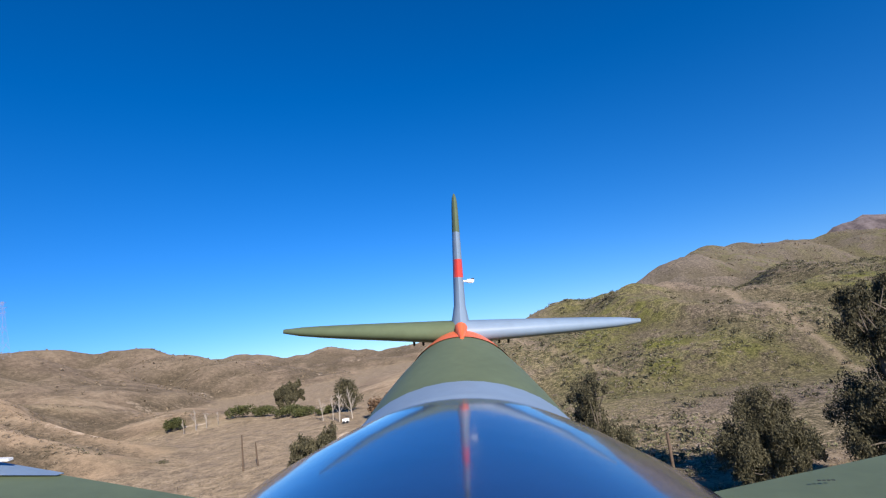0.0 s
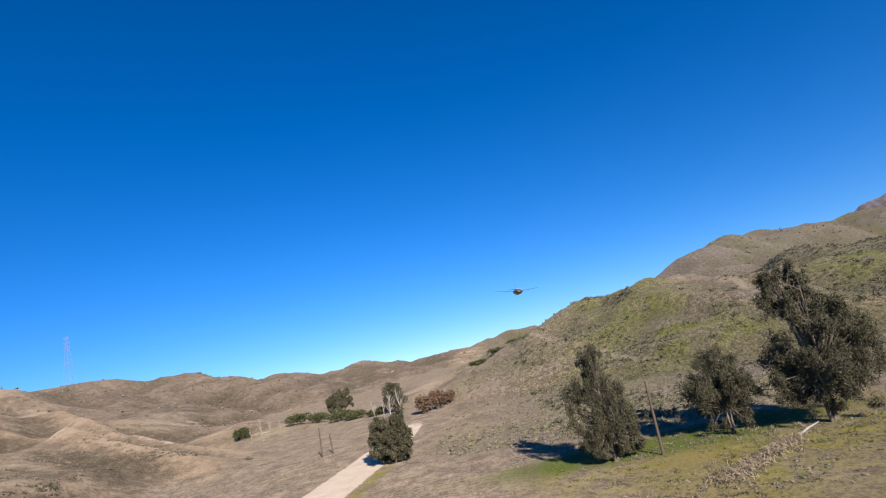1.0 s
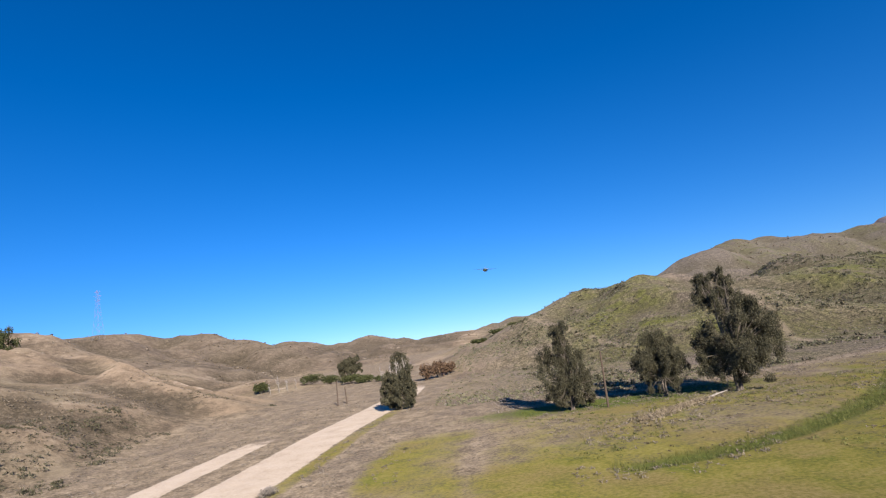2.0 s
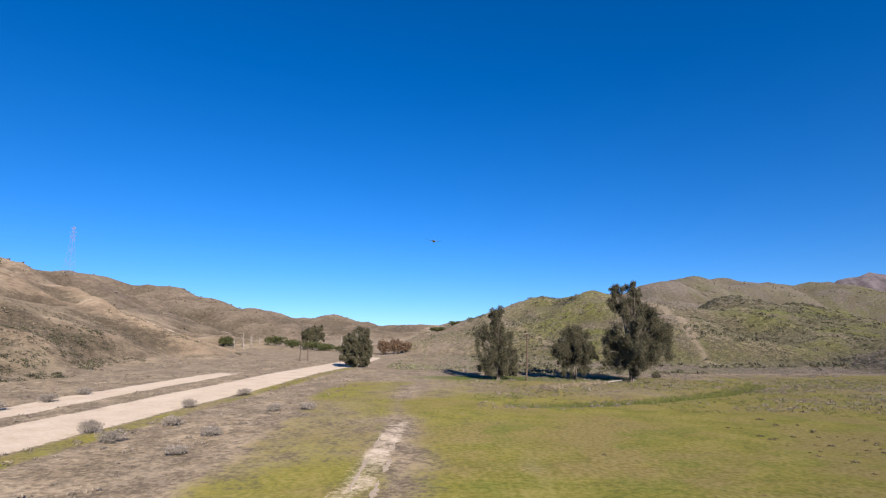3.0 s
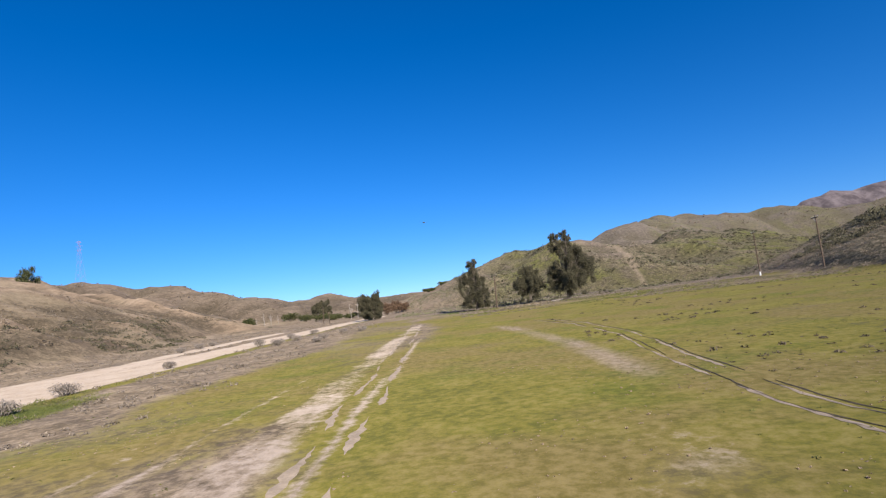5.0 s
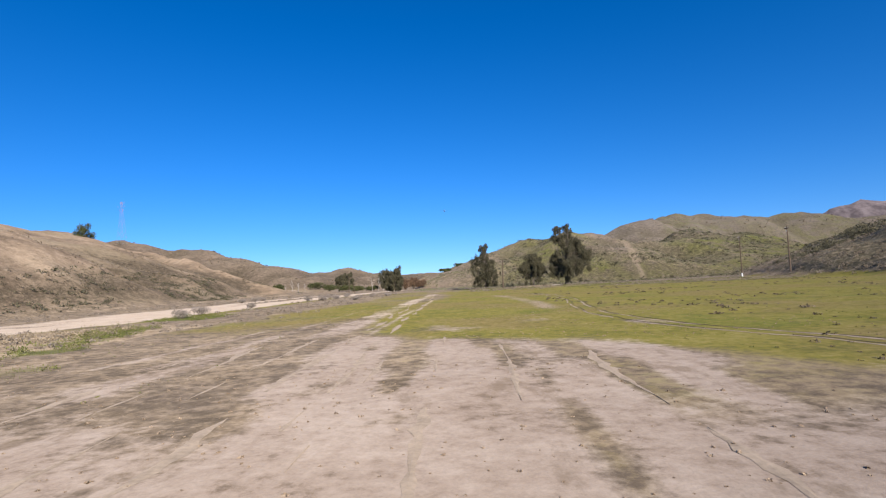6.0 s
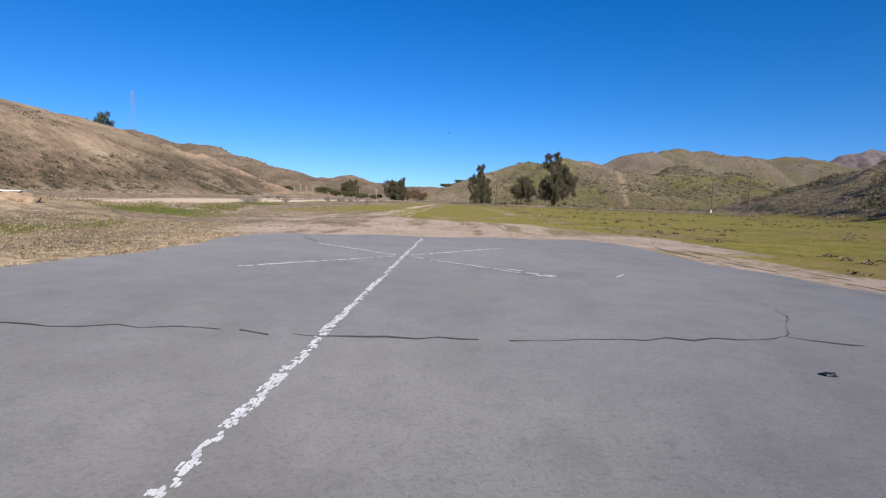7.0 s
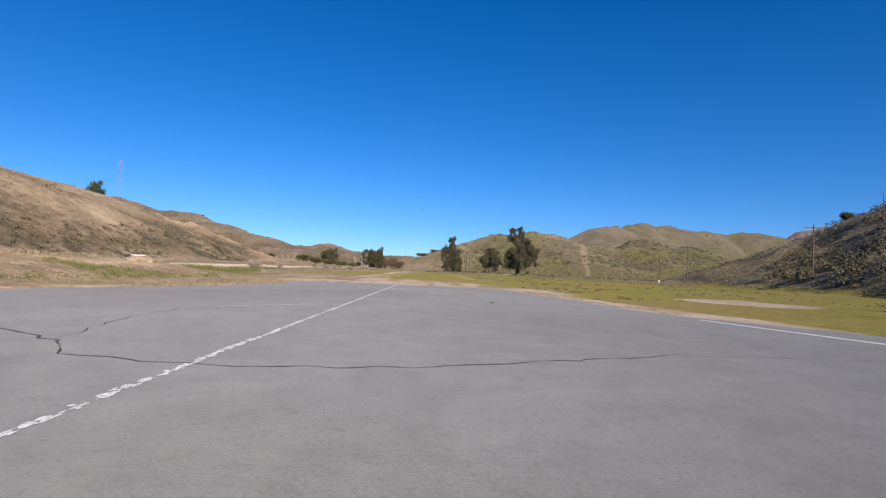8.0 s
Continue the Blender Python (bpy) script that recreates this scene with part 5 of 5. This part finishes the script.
def white_van_box():
    x, y = -24.5, 127.6
    z = float(lie(x, y))
    root = new("white_trailer")
    root.location = (x, y, z)
    tagged(root, "small white box trailer parked below the trees", "trailer")
    bm = bmesh.new()
    box(bm, (0, 0, 0.68), (1.5, 0.9, 0.75), bevel=0.06)
    part("body", bm, M_WHITE, root)
    for s in (-0.42, 0.42):
        bm = bmesh.new()
        tube(bm, [(s, -0.5, 0.3), (s, -0.38, 0.3)], [0.3, 0.3], 14)
        part("wheel", bm, M_BLACK, root)


white_sheet()
white_van_box()
for k, (x, y, w, h) in enumerate(((-18.6, -6.5, 1.6, 1.0), (-33.6, 3.2, 1.6, 0.9), (-33.4, 8.8, 1.8, 0.9), (-20.2, -25.6, 1.2, 0.7), (-34.2, 15, 1.5, 0.8), (-19.4, -40, 1.9, 0.9), (-17.6, -47, 1.6, 0.9), (-18.2, 6, 1.4, 0.8), (-17.2, 16, 1.8, 0.8), (-15.4, -9.3, 1.8, 0.9), (-14.8, -3.2, 1.5, 0.8), (-9.8, -12.1, 1.3, 0.6), (-10.3, -6.7, 1.5, 0.7), (-10.0, 4.6, 1.4, 0.7), (-7.4, 6.1, 1.5, 0.7))):
    shrub(x, y, w, h, 140 + k, "small dry grey-brown bush at the dirt road's edge", M_GREY_BUSH, n=1500, size=0.05, name="dry_bush", group="dry bushes along the dirt road")

scatter("west_slope_scrub", "small brown-olive scrub over the western slope", "scrub", 30000, (-190, -38, -130, 210), lambda x, y, rng: (lambda m: (m[4] > 0.3) & (m[0] < 0.3) & (rng.random(len(x)) < 0.25 + 0.7 * m[4]))(ground_masks(x, y)), (0.16, 0.8), M_WEST, 231, 12, 0.6, 0.34, 0.35)
scatter("west_foot_brush", "dark grey-brown brush along the foot of the western hill", "scrub", 9000, (-75, -34, -130, 110), lambda x, y, rng: (lambda h: (h > 0.4) & (h < 8) & (fbm(x, y, 13, 3, 145) > 0.0) & (rng.random(len(x)) < 0.75))(hills(x, y)), (0.25, 1.0), M_SAGE, 239, 20, 0.7, 0.26, 0.35)
scatter("east_slope_brush", "grey-brown brush covering the eastern slope", "scrub", 5000, (52, 145, -130, 90),
        lambda x, y, rng: (hills(x, y) > 1.0) & (fbm(x, y, 9, 3, 141) > -0.12), (0.35, 1.25), M_SLOPE, 236, 26, 0.6, 0.17, 0.4)
scatter("east_slope_scrub", "rounded dark olive shrubs on the eastern slope", "scrub", 3400, (52, 145, -130, 90),
        lambda x, y, rng: (hills(x, y) > 1.5) & (fbm(x, y, 12, 3, 142) > -0.03), (0.7, 2.7), M_SAGE, 237, 80, 0.75, 0.12, 0.45)
scatter("field_edge_brush", "low straw and olive brush round the gum trees", "brush", 8000, (8, 75, 8, 60),
        lambda x, y, rng: (hills(x, y) < 2.0) & (fbm(x, y, 7, 3, 143) > -0.02 - 0.1 * blend(y, 20, 40)), (0.1, 0.5), M_BRUSH, 238, 13, 0.6, 0.28, 0.3)
scatter("field_edge_tussocks", "olive-green tussocks at the field's rough far end", "grass", 6000, (6, 75, 6, 48), lambda x, y, rng: (hills(x, y) < 1.5) & (fbm(x, y, 9, 3, 146) > -0.02), (0.1, 0.45), M_SPROUT, 240, 12, 0.6, 0.26, 0.3)
scatter("bank_straw_brush", "pale straw-coloured brush on the western bank", "brush", 9000, (-48, -13, -125, -54),
        flat_keep(lambda x, y: x < -12 + 1.5 * np.sin(y / 5), 0.7, -0.06, 7.0, 68), (0.12, 0.6), M_STRAW, 232, 34, 0.55, 0.17, 0.3)
scatter("verge_straw_tufts", "low dry straw tufts between the runway and the green weeds", "grass", 9000, (-8, 0.9, -125, -86), lambda x, y, rng: (x < runway_west(y) - 0.1) & (fbm(x, y, 3.5, 3, 73) > -0.1), (0.04, 0.2), M_STRAW, 241, 14, 0.6, 0.26, 0.3)
scatter("bank_green_weeds", "low olive-green weeds on the western bank", "weeds", 14000, (-24, -3, -125, -40),
        flat_keep(lambda x, y: ground_masks(x, y)[3] > 0.2, 0.7, -0.08, 6.0, 69), (0.08, 0.42), M_SPROUT, 233, 30, 0.8, 0.15, 0.35)
scatter("soil_clods", "crumbly tan soil clods scattered over the bare ground", "clods", 7000, (-9, 20, -89, -50),
        lambda x, y, rng: (on_runway(x, y) < 0.95) & (fbm(x, y, 4.0, 3, 70) > 0.0) & (rng.random(len(x)) < 0.8), (0.012, 0.04), M_CLOD, 234, 9, 0.5, 0.75)


def runway_rag():
    root = new("black_rag")
    root.location = (10.36, -102.9, 0)
    tagged(root, "small crumpled black rag lying on the asphalt", "rag")
    bm = bmesh.new()
    bmesh.ops.create_icosphere(bm, subdivisions=2, radius=0.04)
    for v in bm.verts:
        k = 1 + 0.6 * noise.noise(v.co * 40)
        v.co = Vector((v.co.x * 1.5 * k, v.co.y * k, max(v.co.z, -0.01) * 0.5 * k + 0.01))
    part("cloth", bm, M_BLACK, root)


runway_rag()
